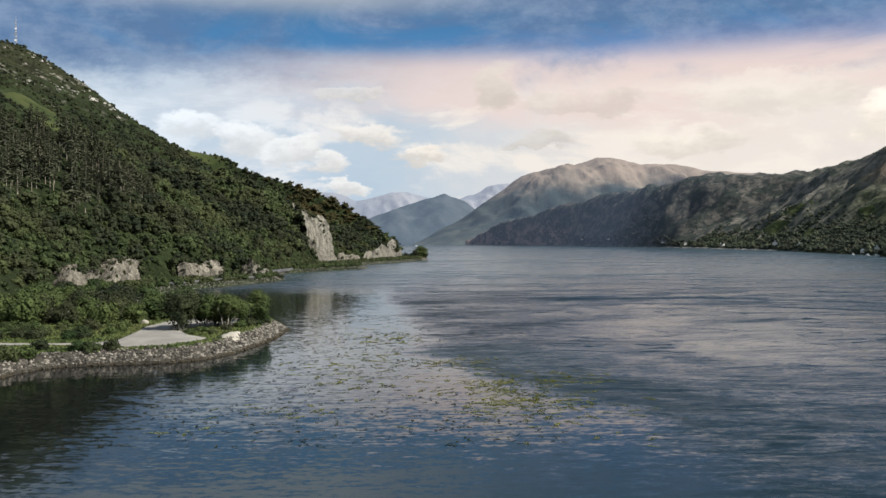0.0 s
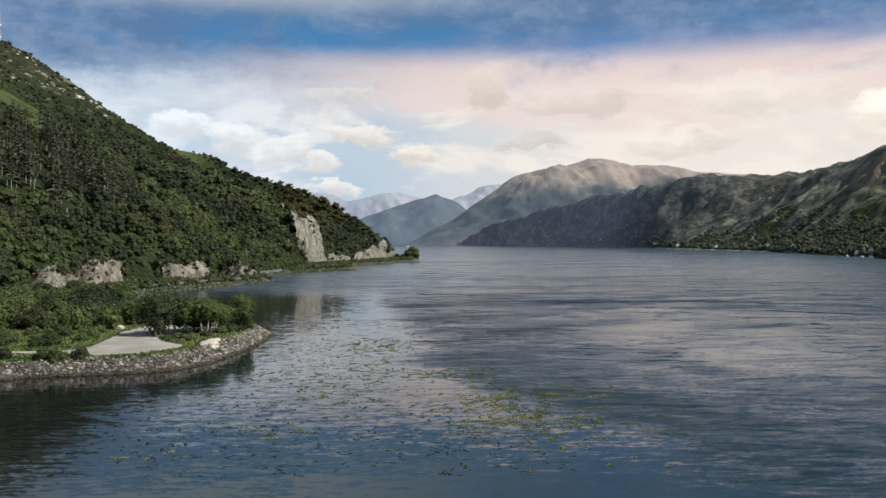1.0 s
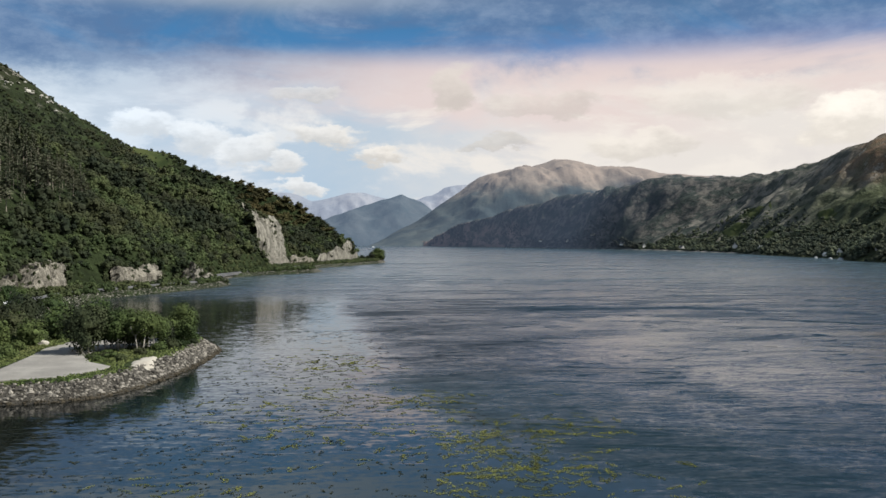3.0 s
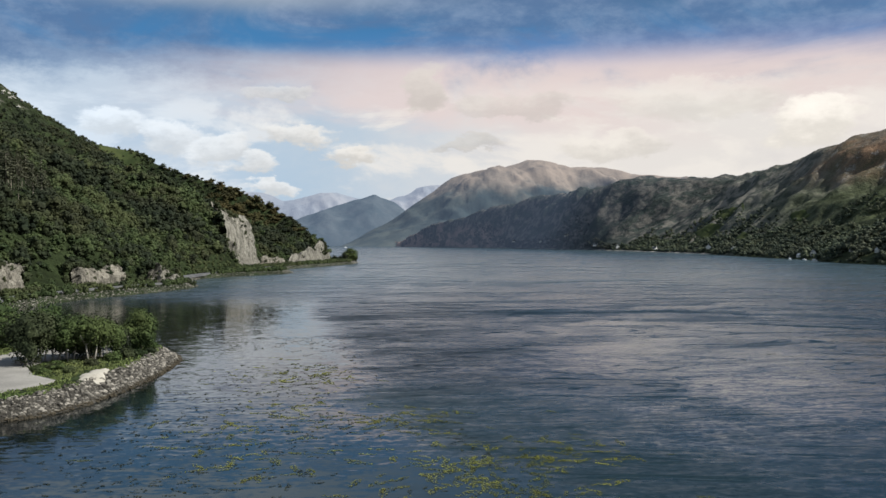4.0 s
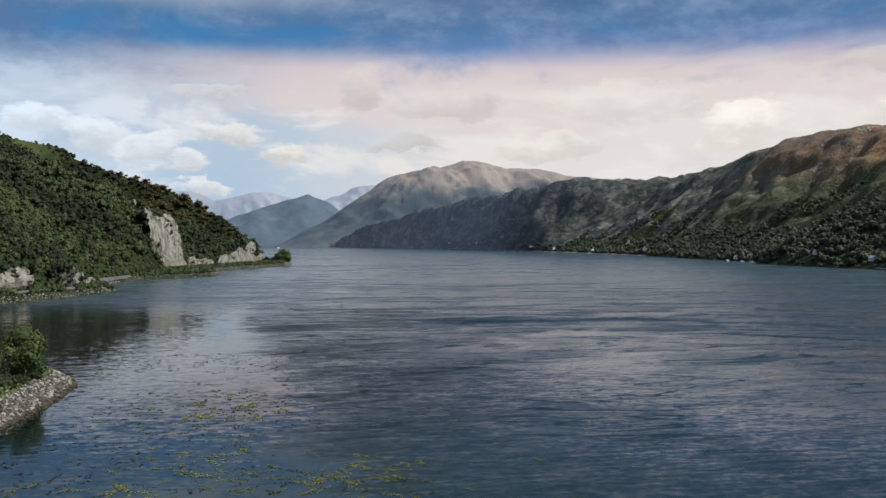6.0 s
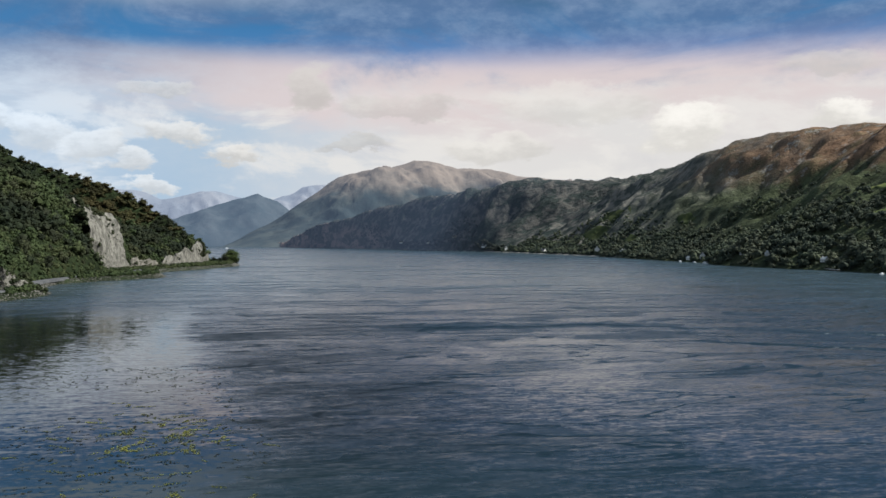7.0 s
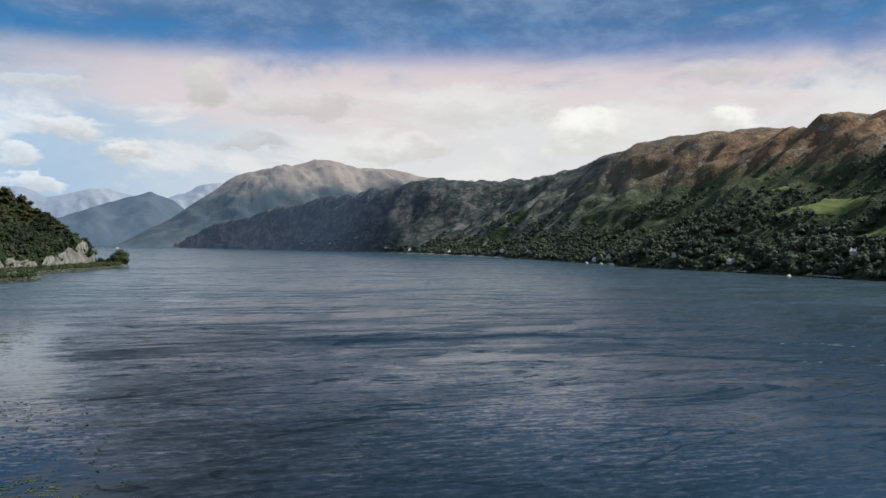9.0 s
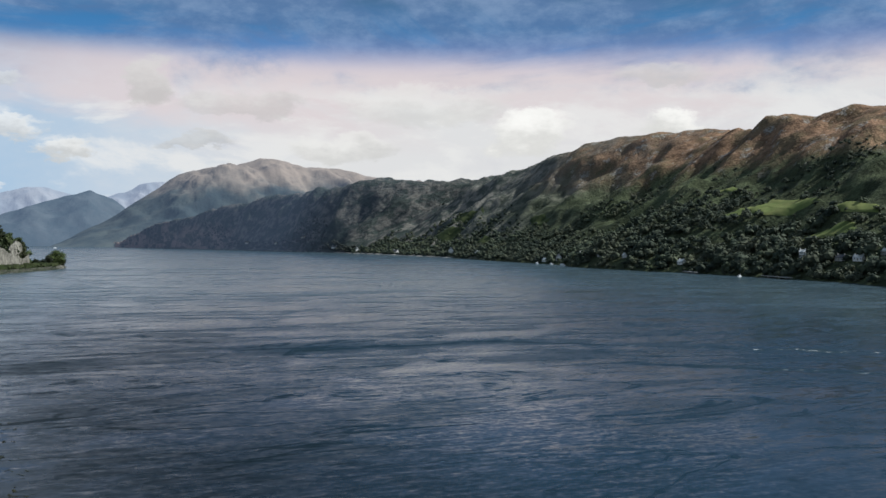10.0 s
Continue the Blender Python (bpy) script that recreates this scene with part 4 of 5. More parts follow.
def wood_west():
    x, y, g = strew(-520, -30, 120, 1090, 4.7, 5)
    keep = inside(x + 5, y, HILL_POLY) | inside(x + 12, y - 8, HILL_POLY)
    rd, _ = line_distance(x, y, RIDGE_W)
    keep |= (rd < 11) & (y > 820)
    keep &= x > -0.56 * y - 45
    keep &= ~blob(x, y, -297, 1098, 34, 32) & ~blob(x, y, -302, 668, 19, 26) & ~blob(x, y, -268, 622, 13, 20)
    for corners, rough, _ in CRAGS:
        top = max(p[2] for p in corners)
        a, b = np.array(corners[0][:2]), np.array(corners[1][:2])
        e = (b - a) / np.hypot(*(b - a))
        along_face = (x - a[0]) * e[0] + (y - a[1]) * e[1]
        out_face = (x - a[0]) * e[1] - (y - a[1]) * e[0]
        length = np.hypot(*(b - a))
        keep &= ~((along_face > -2) & (along_face < length + 2) & (out_face > -0.28 * top - 1) & (out_face < 40))
    x, y = x[keep], y[keep]
    z = west(x, y)
    high = np.clip((z - 70) / 80, 0, 1)
    keep = g.uniform(size=len(x)) > np.maximum(high * 0.25, np.where((y > 640) & (line_distance(x, y, RIDGE_W)[0] > 70), 0.2, 0.0)) * np.where(y > 1000, 0.2, 1.0)
    keep &= ~((z > 140) & (y > 760) & (y < 990) & (x > -372) & (g.uniform(size=len(x)) < 0.72))
    x, y, z, high = x[keep], y[keep], z[keep], high[keep]
    pos = np.stack([x, y, z - 0.5], 1)
    stand = blob(x, y, -218, 480, 52, 84) & (x > -285)
    pine = stand & (g.uniform(size=len(x)) < 0.48)
    sort = fractal(x, y, 45, 3, 31) + 0.35 * g.normal(size=len(x))
    low = np.clip(1 - (z - 6) / 30, 0, 1)
    size = (0.5 + 0.95 * g.uniform(0, 1, len(x)) ** 1.8 + 0.25 * fractal(x, y, 60, 2, 8)) * (1 - 0.4 * high) * (1 - 0.2 * low)
    size *= np.where((line_distance(x, y, RIDGE_W)[0] < 28) & (y > 1000), 0.95, 1.0)
    crest = (line_distance(x, y, RIDGE_W)[0] < 28) & (y > 1000)
    upland = (z + 14 * fractal(x, y, 40, 3, 83) > 92) & (y < 1075) & (x < -235) & ~stand
    scrub = (low > 0.3) & (g.uniform(size=len(x)) < 0.55) & ~stand & ~upland
    stand_or_up = stand | upland
    dark = ~stand_or_up & ~scrub & (sort > np.where(y > 640, -0.02, 0.25))
    fresh = ~stand_or_up & ~scrub & (sort < np.where(y > 640, -0.45, -0.32))
    mid = ~(stand_or_up | scrub | dark | fresh)
    near = (y < 640) | crest
    rust = (mid | fresh | (dark & (sort < 0.3))) & ((y > 820) & (x > -300)) & (z > 34) & (fractal(x, y, 80, 3, 71) + (y - 930) / 140 > -0.2)
    mid, fresh, dark = mid & ~rust, fresh & ~rust, dark & ~rust
    for sel, tpl, mat, label in (
            (mid & near, FULL, LEAF, "dense broadleaf woodland on the steep hillside"),
            (rust, LATE, LEAF_RUST, "olive and brown turning trees towards the headland"),
            (mid & ~near, LATE, LEAF, "dense broadleaf woodland towards the headland"),
            (dark & near, FULL, LEAF_DARK, "dark green oaks in the hillside wood"),
            (dark & ~near, LATE, LEAF_DARK, "dark green oaks above the headland"),
            (fresh & near, FULL, LEAF_FRESH, "lighter green birches in the hillside wood"),
            (fresh & ~near, LATE, LEAF_FRESH, "lighter green birches above the headland"),
            (scrub, SCRUB, LEAF_FRESH, "bright green scrub at the foot of the hill"),
            (upland & (sort > 0.1), SCRUB, LEAF_DARK, "low dark scrub on the open upper slope"),
            (upland & (sort <= 0.1), SCRUB, LEAF, "low green scrub and bracken on the open upper slope"),
            (pine, PINES, NEEDLE, "stand of tall dark pines with bare stems")):
        scale = size[sel] * g.uniform(0.85, 1.15, sel.sum())
        scatter("woodland", tpl, pos[sel], scale * (1.15 if tpl is SCRUB else 0.92), mat, label, tall=g.uniform(0.72, 1.08, sel.sum()) * np.where(crest[sel], 0.66, 1.0) if tpl in (FULL, LATE) else None, seed=9)
        if tpl is PINES:
            scatter("pine_stems", STEMS, pos[sel], scale * 0.84, PINE_BARK, "bare pale stems of the pines", seed=9)


wood_west()


def foot_scrub():
    """Close scrub on the lowest part of the slope."""
    x, y, g = strew(-215, -60, 300, 900, 4.1, 55)
    f, _ = line_distance(x, y, FOOT_W)
    ok = (x < np.interp(y, FOOT_W[:, 1], FOOT_W[:, 0]) - 1.5) & (f < 34)
    for (a, b, c, d), _, _ in CRAGS:
        mx, my = (a[0] + b[0]) / 2, (a[1] + b[1]) / 2
        half = math.hypot(b[0] - a[0], b[1] - a[1]) / 2
        ok &= ~((np.abs(y - my) < half + 1) & (x > np.interp(y, (min(a[1], b[1]), max(a[1], b[1])), (a[0], b[0])) - 0.25 * max(c[2], d[2]) - 2))
    x, y = x[ok], y[ok]
    scatter("scrub", BUSH, np.stack([x, y, west(x, y) - 0.4], 1), g.uniform(0.5, 1.15, len(x)), LEAF_FRESH, "close green scrub on the foot of the hill", "scrub", seed=12)


foot_scrub()

FIELDS_E = ((553, 757, 17, 54), (505, 638, 9, 28), (534, 640, 6, 22), (602, 1275, 9, 30), (600, 870, 6, 22),
            (590, 1585, 16, 70), (640, 1610, 12, 50), (562, 1380, 9, 40))


HOMES = ((490, 1046), (493, 1019), (497, 1003), (474, 935), (468, 888), (470, 868), (467, 846), (463, 754), (476, 631), (467, 587), (468, 573), (477, 560))


def wood_east():
    x, y, g = strew(300, 800, 380, 2950, 5.3, 15)
    d, _ = line_distance(x, y, SHORE_E)
    keep = (x > np.interp(y, SHORE_E[:, 1], SHORE_E[:, 0])) & (d > 0.8)
    x, y, d = x[keep], y[keep], d[keep]
    z = east(x, y)
    clear = np.zeros(len(x), bool)
    for cx, cy, rx, ry in FIELDS_E:
        clear |= blob(x, y, cx, cy, rx, ry)
    for hx, hy in HOMES:
        clear |= (x > hx - 16) & (x < hx + 5) & (np.abs(y - hy - 0.9 * (x - hx)) < 5.5)
    thin = np.clip((z - 62 - 35 * fractal(x, y, 120, 3, 52)) / 45, 0, 1) + 0.75 * np.clip(fractal(x, y, 110, 3, 51) * 3 + 0.15, 0, 1) * np.clip((z - 16) / 14, 0, 1)
    thin += np.clip((y - 1000) / 500, 0, 0.45) * np.clip((d[:] - 25) / 40, 0, 1) * (y < 1955)
    far_wood = (y > 1900) & (y < 2650) & (fractal(x * 0.8, y * 0.6, 150, 5, 58) > 0.0 + 0.45 * np.clip((z - 60) / 60, 0, 1) + 0.5 * np.clip((y - 2500) / 300, 0, 1) * (d > 40)) & (z < 145) & (g.uniform(size=len(x)) < 0.8)
    keep = ~clear & np.where(y < 1900, (g.uniform(size=len(x)) > thin) & (z < 125), far_wood | (d < 16))
    keep &= ~((np.hypot(x - 480, (y - 960) / 2.0) < 22) & (g.uniform(size=len(x)) < 0.6))
    x, y, z = x[keep], y[keep], z[keep]
    pos = np.stack([x, y, z - 0.4], 1)
    size = (0.4 + 0.8 * g.uniform(0, 1, len(x)) ** 1.4) * np.where(y < 1900, 1 - 0.45 * np.clip((z - 40) / 60, 0, 1), 1.0)
    tall = g.uniform(0.62, 1.05, len(x))
    grown = (z < 34) & (y < 1050)
    size = np.where(grown, size * np.where(z < 4.5, 1.0, 1.45), size)
    few = ~(grown & (z > 4.5) & (g.uniform(size=len(x)) < 0.42))
    x, y, z, pos, size, tall = x[few], y[few], z[few], pos[few], size[few], tall[few]
    near, hazy = y < 1250, y > 1956
    sort = fractal(x, y, 60, 3, 61) + 0.5 * g.normal(size=len(x))
    for sel, tpl, mat, label in (
            (near & (sort > -0.35), SMALL, LEAF_E_DARK, "dark woodland along the far shore"),
            (near & (sort <= -0.35), SMALL, LEAF_E, "mixed green woodland along the far shore"),
            (~near & ~hazy & (sort > 0), TINY, LEAF_E_DARK, "distant dark woodland above the shore"),
            (~near & ~hazy & (sort <= 0), TINY, LEAF_E, "distant mixed woodland above the shore"),
            (hazy, DOTS, LEAF_FAR, "hazy dark plantations on the spur at the head of the loch")):
        scatter("backdrop" if tpl is DOTS else "woodland", tpl, pos[sel], size[sel], mat, label, tall=tall[sel], seed=19)


wood_east()


def meadow(name, cx, cy, rx, ry, height, label, lift=0.5, mat=None):
    """A field draped over the land, with an uneven edge."""
    rings, steps = 7, 36
    ang = np.linspace(0, 2 * np.pi, steps, endpoint=False)
    edge = 1 + 0.22 * fractal(np.cos(ang) * 2 + cx, np.sin(ang) * 2 + cy, 1.0, 3, 5)
    rr = np.linspace(0, 1, rings)[:, None]
    x, y = cx + rx * edge * rr * np.cos(ang), cy + ry * edge * rr * np.sin(ang)
    z = height(x, y) + lift * (1 - 0.9 * (rr > 0.99))
    verts = np.stack([x, y, z], -1).reshape(-1, 3)
    i = np.arange(rings - 1)[:, None] * steps
    j = np.arange(steps)[None]
    k = (j + 1) % steps
    faces = np.stack([i + j, i + steps + j, i + steps + k, i + k], -1).reshape(-1, 4)
    return tagged(new(name, mesh_from(name, verts, faces, mat or FIELD, True)), label, "meadow", "", "structure")


def beach():
    """A strip of pale shingle along the far shore."""
    line = SHORE_E[(SHORE_E[:, 1] > 1350) & (SHORE_E[:, 1] < 3200)]
    t = np.linspace(0, len(line) - 1, 160)
    x, y = np.interp(t, np.arange(len(line)), line[:, 0]), np.interp(t, np.arange(len(line)), line[:, 1])
    n = len(t)
    verts = np.concatenate([np.column_stack([x + dx, y, np.full(n, z) + 0.3 * fractal(x, y, 40, 3, 17)]) for dx, z in ((-5, -0.6), (-1, 0.9), (5, 2.2), (8, 1.0))])
    i = (np.arange(3)[:, None] * n + np.arange(n - 1)[None]).ravel()
    tagged(new("beach", mesh_from("beach", verts, np.stack([i, i + n, i + n + 1, i + 1], 1), GRAVEL, True)), "narrow pale shingle beach along the far shore", "beach", "", "structure")


beach()
for cx, cy, rx, ry in FIELDS_E:
    meadow("meadow", cx, cy, rx, ry, east, "sunlit green pasture between trees on the far hillside", 1.2, FIELD if cy < 1200 else FIELD_W)
meadow("meadow", -297, 1098, 34, 32, west, "green clearing on the shoulder of the hill", 1.0, FIELD_W)
def clearing_scrub():
    """Bushes scattered over the clearing and along its skyline."""
    g = np.random.default_rng(88)
    x, y = g.uniform(-345, -255, 420), g.uniform(1085, 1140, 420)
    d = ((x + 297) / 34) ** 2 + ((y - 1098) / 32) ** 2
    ok = (d > 0.8) | (g.uniform(size=len(x)) < 0.16) | (y > 1126)
    x, y = x[ok], y[ok]
    scatter("scrub", SCRUB, np.stack([x, y, west(x, y) - 0.3], 1), g.uniform(0.5, 1.3, len(x)), LEAF, "bushes round the clearing on the shoulder of the hill", "scrub", seed=28)


clearing_scrub()
meadow("meadow", -302, 668, 19, 26, west, "green clearing high on the wooded hill", 1.0, FIELD_W)
meadow("meadow", -268, 622, 13, 20, west, "small green clearing above the pines", 1.0, FIELD_W)


# ---------- the spit with its car park ----------
def flat_patch(name, poly, z, mat, label, category):
    def build(bm):
        vs = [bm.verts.new((x, y, z)) for x, y in poly]
        f = bm.faces.new(vs)
        r = bmesh.ops.extrude_face_region(bm, geom=[f])
        bmesh.ops.translate(bm, verts=[v for v in r["geom"] if isinstance(v, bmesh.types.BMVert)], vec=(0, 0, 0.3))
        bmesh.ops.recalc_face_normals(bm, faces=bm.faces)
    return tagged(new(name, bm_mesh(name, build, mat)), label, category, "", "structure")


flat_patch("pavement", LOT, 2.27, GRAVEL, "pale grey gravel car park on the spit", "car park")


def road():
    pts = []
    for a, b in zip(ROAD[:-1], ROAD[1:]):
        n = max(2, int(np.hypot(*(b - a)) / 8))
        pts += [a + (b - a) * t for t in np.arange(n) / n]
    pts = np.array(pts)
    for _ in range(6):
        pts[1:-1] = (pts[:-2] + 2 * pts[1:-1] + pts[2:]) / 4
    tan = np.gradient(pts, axis=0)
    side = np.stack([-tan[:, 1], tan[:, 0]], 1) / np.linalg.norm(tan, axis=1)[:, None]
    z = west(pts[:, 0], pts[:, 1])
    z = np.convolve(np.pad(z, 4, "edge"), np.ones(9) / 9, "valid") + 0.5
    l, r = pts + side * 3.2, pts - side * 3.2
    n = len(pts)
    verts = np.concatenate([np.column_stack([l, z]), np.column_stack([r, z]), np.column_stack([l, z - 1.2]), np.column_stack([r, z - 1.2])])
    i = np.arange(n - 1)
    faces = np.concatenate([np.stack([i, i + 1, n + i + 1, n + i], 1), np.stack([2 * n + i, 2 * n + i + 1, i + 1, i], 1), np.stack([n + i, n + i + 1, 3 * n + i + 1, 3 * n + i], 1)])
    tagged(new("road", mesh_from("road", verts, faces, ASPHALT)), "narrow asphalt road along the foot of the hill", "road", "", "structure")
    return pts, z


ROAD_PTS, ROAD_Z = road()


def grit_bank():
    a = np.linspace(0, 2 * np.pi, 28, endpoint=False)
    verts = [(-44.6, 187.5, float(west(-44.6, 187.5)) + 0.4)]
    for ring, (r, h) in enumerate(((0.4, 2.9), (0.75, 2.6), (1.0, 1.9))):
        e = r * (1 + 0.5 * fractal(np.cos(a) * 2.5, np.sin(a) * 2.5, 1.0, 4, 8))
        x, y = -44.4 + 1.9 * e * np.cos(a) + 0.4 * e * np.sin(a), 187.5 + 5.2 * e * np.sin(a)
        z = west(x, y) + (0.42, 0.36, -0.05)[ring]
        verts += [tuple(p) for p in np.stack([x, y, z], 1)]
    n = len(a)
    f3 = [(0, 1 + i, 1 + (i + 1) % n) for i in range(n)]
    for ring in range(2):
        o = 1 + ring * n
        for i in range(n):
            j = (i + 1) % n
            f3 += [(o + i, o + n + i, o + n + j), (o + i, o + n + j, o + j)]
    tagged(new("grit_heap", mesh_from("grit_heap", verts, f3, SAND, True)), "heap of pale grit spilling over the stone bank", "grit heap")


grit_bank()


def tree_thing(seed, height, spread, leaf_mat, label, stems=1, low=0.26, leaves=4200, leaf=0.19):
    """A tree with tapered, forking stems and a loose crown."""
    g = random.Random(seed)
    root = new("tree")
    root.empty_display_size = 0.5

    def wood(bm):
        for s in range(stems):
            a = g.uniform(0, 6.28)
            lean = 0.07 if stems > 1 else 0.03
            foot = Vector((0.45 * math.cos(a) * (stems > 1), 0.45 * math.sin(a) * (stems > 1), -0.3))
            fork = foot + Vector((lean * height * math.cos(a), lean * height * math.sin(a), height * 0.42))
            tube(bm, foot, fork, 0.13, 0.09)
            for _ in range(4):
                b = g.uniform(0, 6.28)
                tip = fork + Vector((math.cos(b) * spread * 0.42, math.sin(b) * spread * 0.42, height * g.uniform(0.12, 0.26)))
                tube(bm, fork, tip, 0.09, 0.03, 5)

    part("trunk", bm_mesh("trunk", wood, BARK, True), root)
    v, f = crown(seed * 7 + 1, height, spread, 26, leaves, leaf, low, 0.66, False)
    part("crown", mesh_from("crown", v, f, leaf_mat), root)
    return tagged(root, label, "tree", "trees by the car park")


LOT_TREES = [tree_thing(3 + i, 7.2, 3.7, (LEAF, LEAF_SPIT, LEAF_SPIT)[i], "bushy broadleaf tree with several slim pale stems", 3, (0.0, 0.30, 0.26)[i], 6500, 0.17) for i in range(3)]
SPOTS = ((-58.2, 199.4, 1.36), (-55.6, 203.6, 1.02), (-53.4, 203.8, 1.14), (-51.0, 205.4, 1.0), (-49.6, 203.0, 1.08), (-47.4, 205.6, 0.96),
         (-55.0, 208.5, 1.0), (-50.0, 210.0, 0.98), (-58.4, 204.6, 1.05))
for i, (x, y, s) in enumerate(SPOTS):
    m = pose(x, y, float(west(x, y)), 0, 0, 77 * i) @ Matrix.Scale(s, 4)
    src = LOT_TREES[i % 3]
    if i < 3:
        src.matrix_basis = m
    else:
        t = copy_thing(src, pose(x, y, float(west(x, y)), 0, 0, 77 * i))
        t.scale = (s, s, s)
tip_tree = tree_thing(21, 8.4, 3.7, LEAF_SPIT, "rounded light green tree at the end of the spit", 2, -0.05, 7500, 0.17)
tip_tree.matrix_basis = pose(-45.6, 219, float(west(-45.6, 219)))
tip_small = tree_thing(23, 5.6, 2.0, LEAF_DARK, "narrow dark green tree beside the rounded one", 2, -0.05)
tip_small.matrix_basis = pose(-47.0, 211.5, float(west(-47, 211.5)))


def shrub_mesh(seed, height, spread, mat, leaves=1300):
    v, f = crown(seed, height, spread, 12, leaves, 0.17, -0.3, 0.7, False)
    return mesh_from("shrub", v, f, mat)


SHRUBS = [shrub_mesh(500 + i, 2.0, 1.5, (LEAF_SPIT, LEAF_FRESH, LEAF)[i % 3]) for i in range(6)]
BIG = [tree_thing(40 + i, 6.4, 3.5, (LEAF_SPIT, LEAF_DARK, LEAF, LEAF_SPIT)[i], ("dense leafy tree in the thicket behind the car park", "dark leafy tree in the thicket behind the car park",
                                                                                   "mid green tree in the thicket behind the car park", "dense leafy tree in the thicket behind the car park")[i], 2, -0.1, 3000, 0.23) for i in range(4)]


def put_shrub(i, x, y, s, tall=1.0, label="green leafy shrub in rough grass"):
    ob = tagged(new("shrub", SHRUBS[i % len(SHRUBS)]), label, "shrub", "shrubs on the spit")
    ob.matrix_basis = pose(x, y, float(west(x, y)) - 0.15, 0, 0, 53 * i) @ Matrix.Diagonal((s, s, s * tall, 1))


def thicket():
    g = random.Random(12)
    n = 0
    x, y, gg = strew(-140, -60, 150, 372, 5.2, 25)
    rd, _ = line_distance(x, y, ROAD)
    shore, _ = line_distance(x, y, SHORE_W)
    lot = inside(x, y, LOT)
    for k in (2.5, -2.5):
        lot |= inside(x + k, y, LOT) | inside(x, y + k, LOT)
    ok = (rd > 6.5) & (shore > 7) & ~lot & (x < np.interp(y, SHORE_W[:, 1], SHORE_W[:, 0])) & (x > np.interp(y, FOOT_W[:, 1], FOOT_W[:, 0]))
    ok &= ~((y < 180) & (x > -90)) & ~((y < 235) & (x > -62))
    ok &= ~((rd < 16) & (x > -130) & (y > 285) & (y < 345) & (x > np.interp(y, ROAD[:, 1], ROAD[:, 0])) & (gg.uniform(size=len(x)) < 0.6))
    for a, b in zip(x[ok], y[ok]):
        s = g.uniform(0.8, 1.4) if 205 < b < 275 else g.uniform(0.65, 1.05)
        if g.random() < 0.72 and not (b < 203 and -100 < a):
            src = BIG[n % 4]
            m = pose(a, b, float(west(a, b)), 0, 0, g.uniform(0, 360))
            if n < 4:
                src.matrix_basis = m
                t = src
            else:
                t = copy_thing(src, m)
            t["group"] = "thicket behind the car park"
            t.scale = (s, s, s * g.uniform(0.85, 1.1))
            n += 1
        else:
            put_shrub(n + 3, a, b, g.uniform(0.8, 1.5), g.uniform(0.7, 1.1))


thicket()

for i, (x, y, s, t) in enumerate((
        (-73.2, 157.0, 1.1, 1.0), (-74.8, 153.5, 1.15, 1.0), (-73.6, 163.5, 1.0, 1.1), (-67.2, 164.2, 1.0, 0.9), (-64.4, 163.8, 1.0, 0.9), (-61.2, 165.2, 0.95, 0.95),
        (-51.6, 193.0, 0.8, 0.8), (-49.0, 190.0, 0.7, 0.9), (-48.0, 198.0, 0.9, 0.8), (-46.0, 203.5, 1.0, 0.9), (-43.6, 211.5, 0.9, 0.7), (-42.6, 215.0, 0.8, 0.7),
        (-44.2, 222.0, 1.1, 0.8), (-47.5, 225.0, 1.0, 0.9), (-44.6, 207.5, 0.9, 1.1), (-54.5, 199.5, 0.7, 0.6), (-52.0, 201.0, 0.7, 0.6), (-78, 155, 1.1, 1.0),
        (-52.6, 189.6, 0.75, 0.7), (-54.8, 192.6, 0.7, 0.7), (-53.4, 195.4, 0.75, 0.7), (-75.5, 181, 1.0, 0.9), (-76.5, 186, 1.1, 0.9), (-77, 196, 1.2, 1.0), (-76, 206, 1.1, 1.0), (-73.5, 218, 1.0, 1.1), (-66, 232, 1.2, 1.0), (-58, 233, 1.1, 1.0))):
    put_shrub(i, x, y, s * (1.2 if i < 6 else 1.15), t)


def rough_grass():
    """Tufts of long grass on the spit and along the verge."""
    x, y, g = strew(-125, -38, 140, 240, 1.0, 35)
    shore, _ = line_distance(x, y, SHORE_W)
    ok = (shore > 3.7) & ~inside(x, y, LOT) & (x < np.interp(y, SHORE_W[:, 1], SHORE_W[:, 0])) & (x > np.interp(y, FOOT_W[:, 1], FOOT_W[:, 0]) - 4)
    ok &= ((x + 44.6) / 2.2) ** 2 + ((y - 187.5) / 6.4) ** 2 > 1
    x, y = x[ok], y[ok]
    tuft = []
    for i in range(5):
        gg = np.random.default_rng(600 + i)
        n = 9
        c = np.column_stack([gg.normal(size=(n, 2)) * 0.3, gg.uniform(0.05, 0.2, n)])
        tuft.append(quads(c, unit(np.column_stack([gg.normal(size=(n, 2)), np.full(n, 0.5)])), gg.uniform(0.12, 0.3, n), gg, 0.45))
    scatter("rough_grass", tuft, np.stack([x, y, west(x, y) - 0.05], 1), g.uniform(0.6, 1.5, len(x)), TUFT, "rough olive grass round the car park", "grass")


TUFT = leaf_material("tuft", (0.078, 0.112, 0.036), (0.122, 0.150, 0.052), (0.160, 0.166, 0.066), 0.2)
rough_grass()


# ---------- stone banks ----------
def stone_shapes(n):
    out = []
    for i in range(n):
        g = np.random.default_rng(700 + i)
        v = unit(ICO_V + 0.25 * g.normal(size=ICO_V.shape)) * g.uniform(0.75, 1.1, (len(ICO_V), 1)) * np.array([1.0, g.uniform(0.6, 0.9), g.uniform(0.45, 0.75)])
        out.append((v, ICO_F))
    return out


STONES = stone_shapes(9)


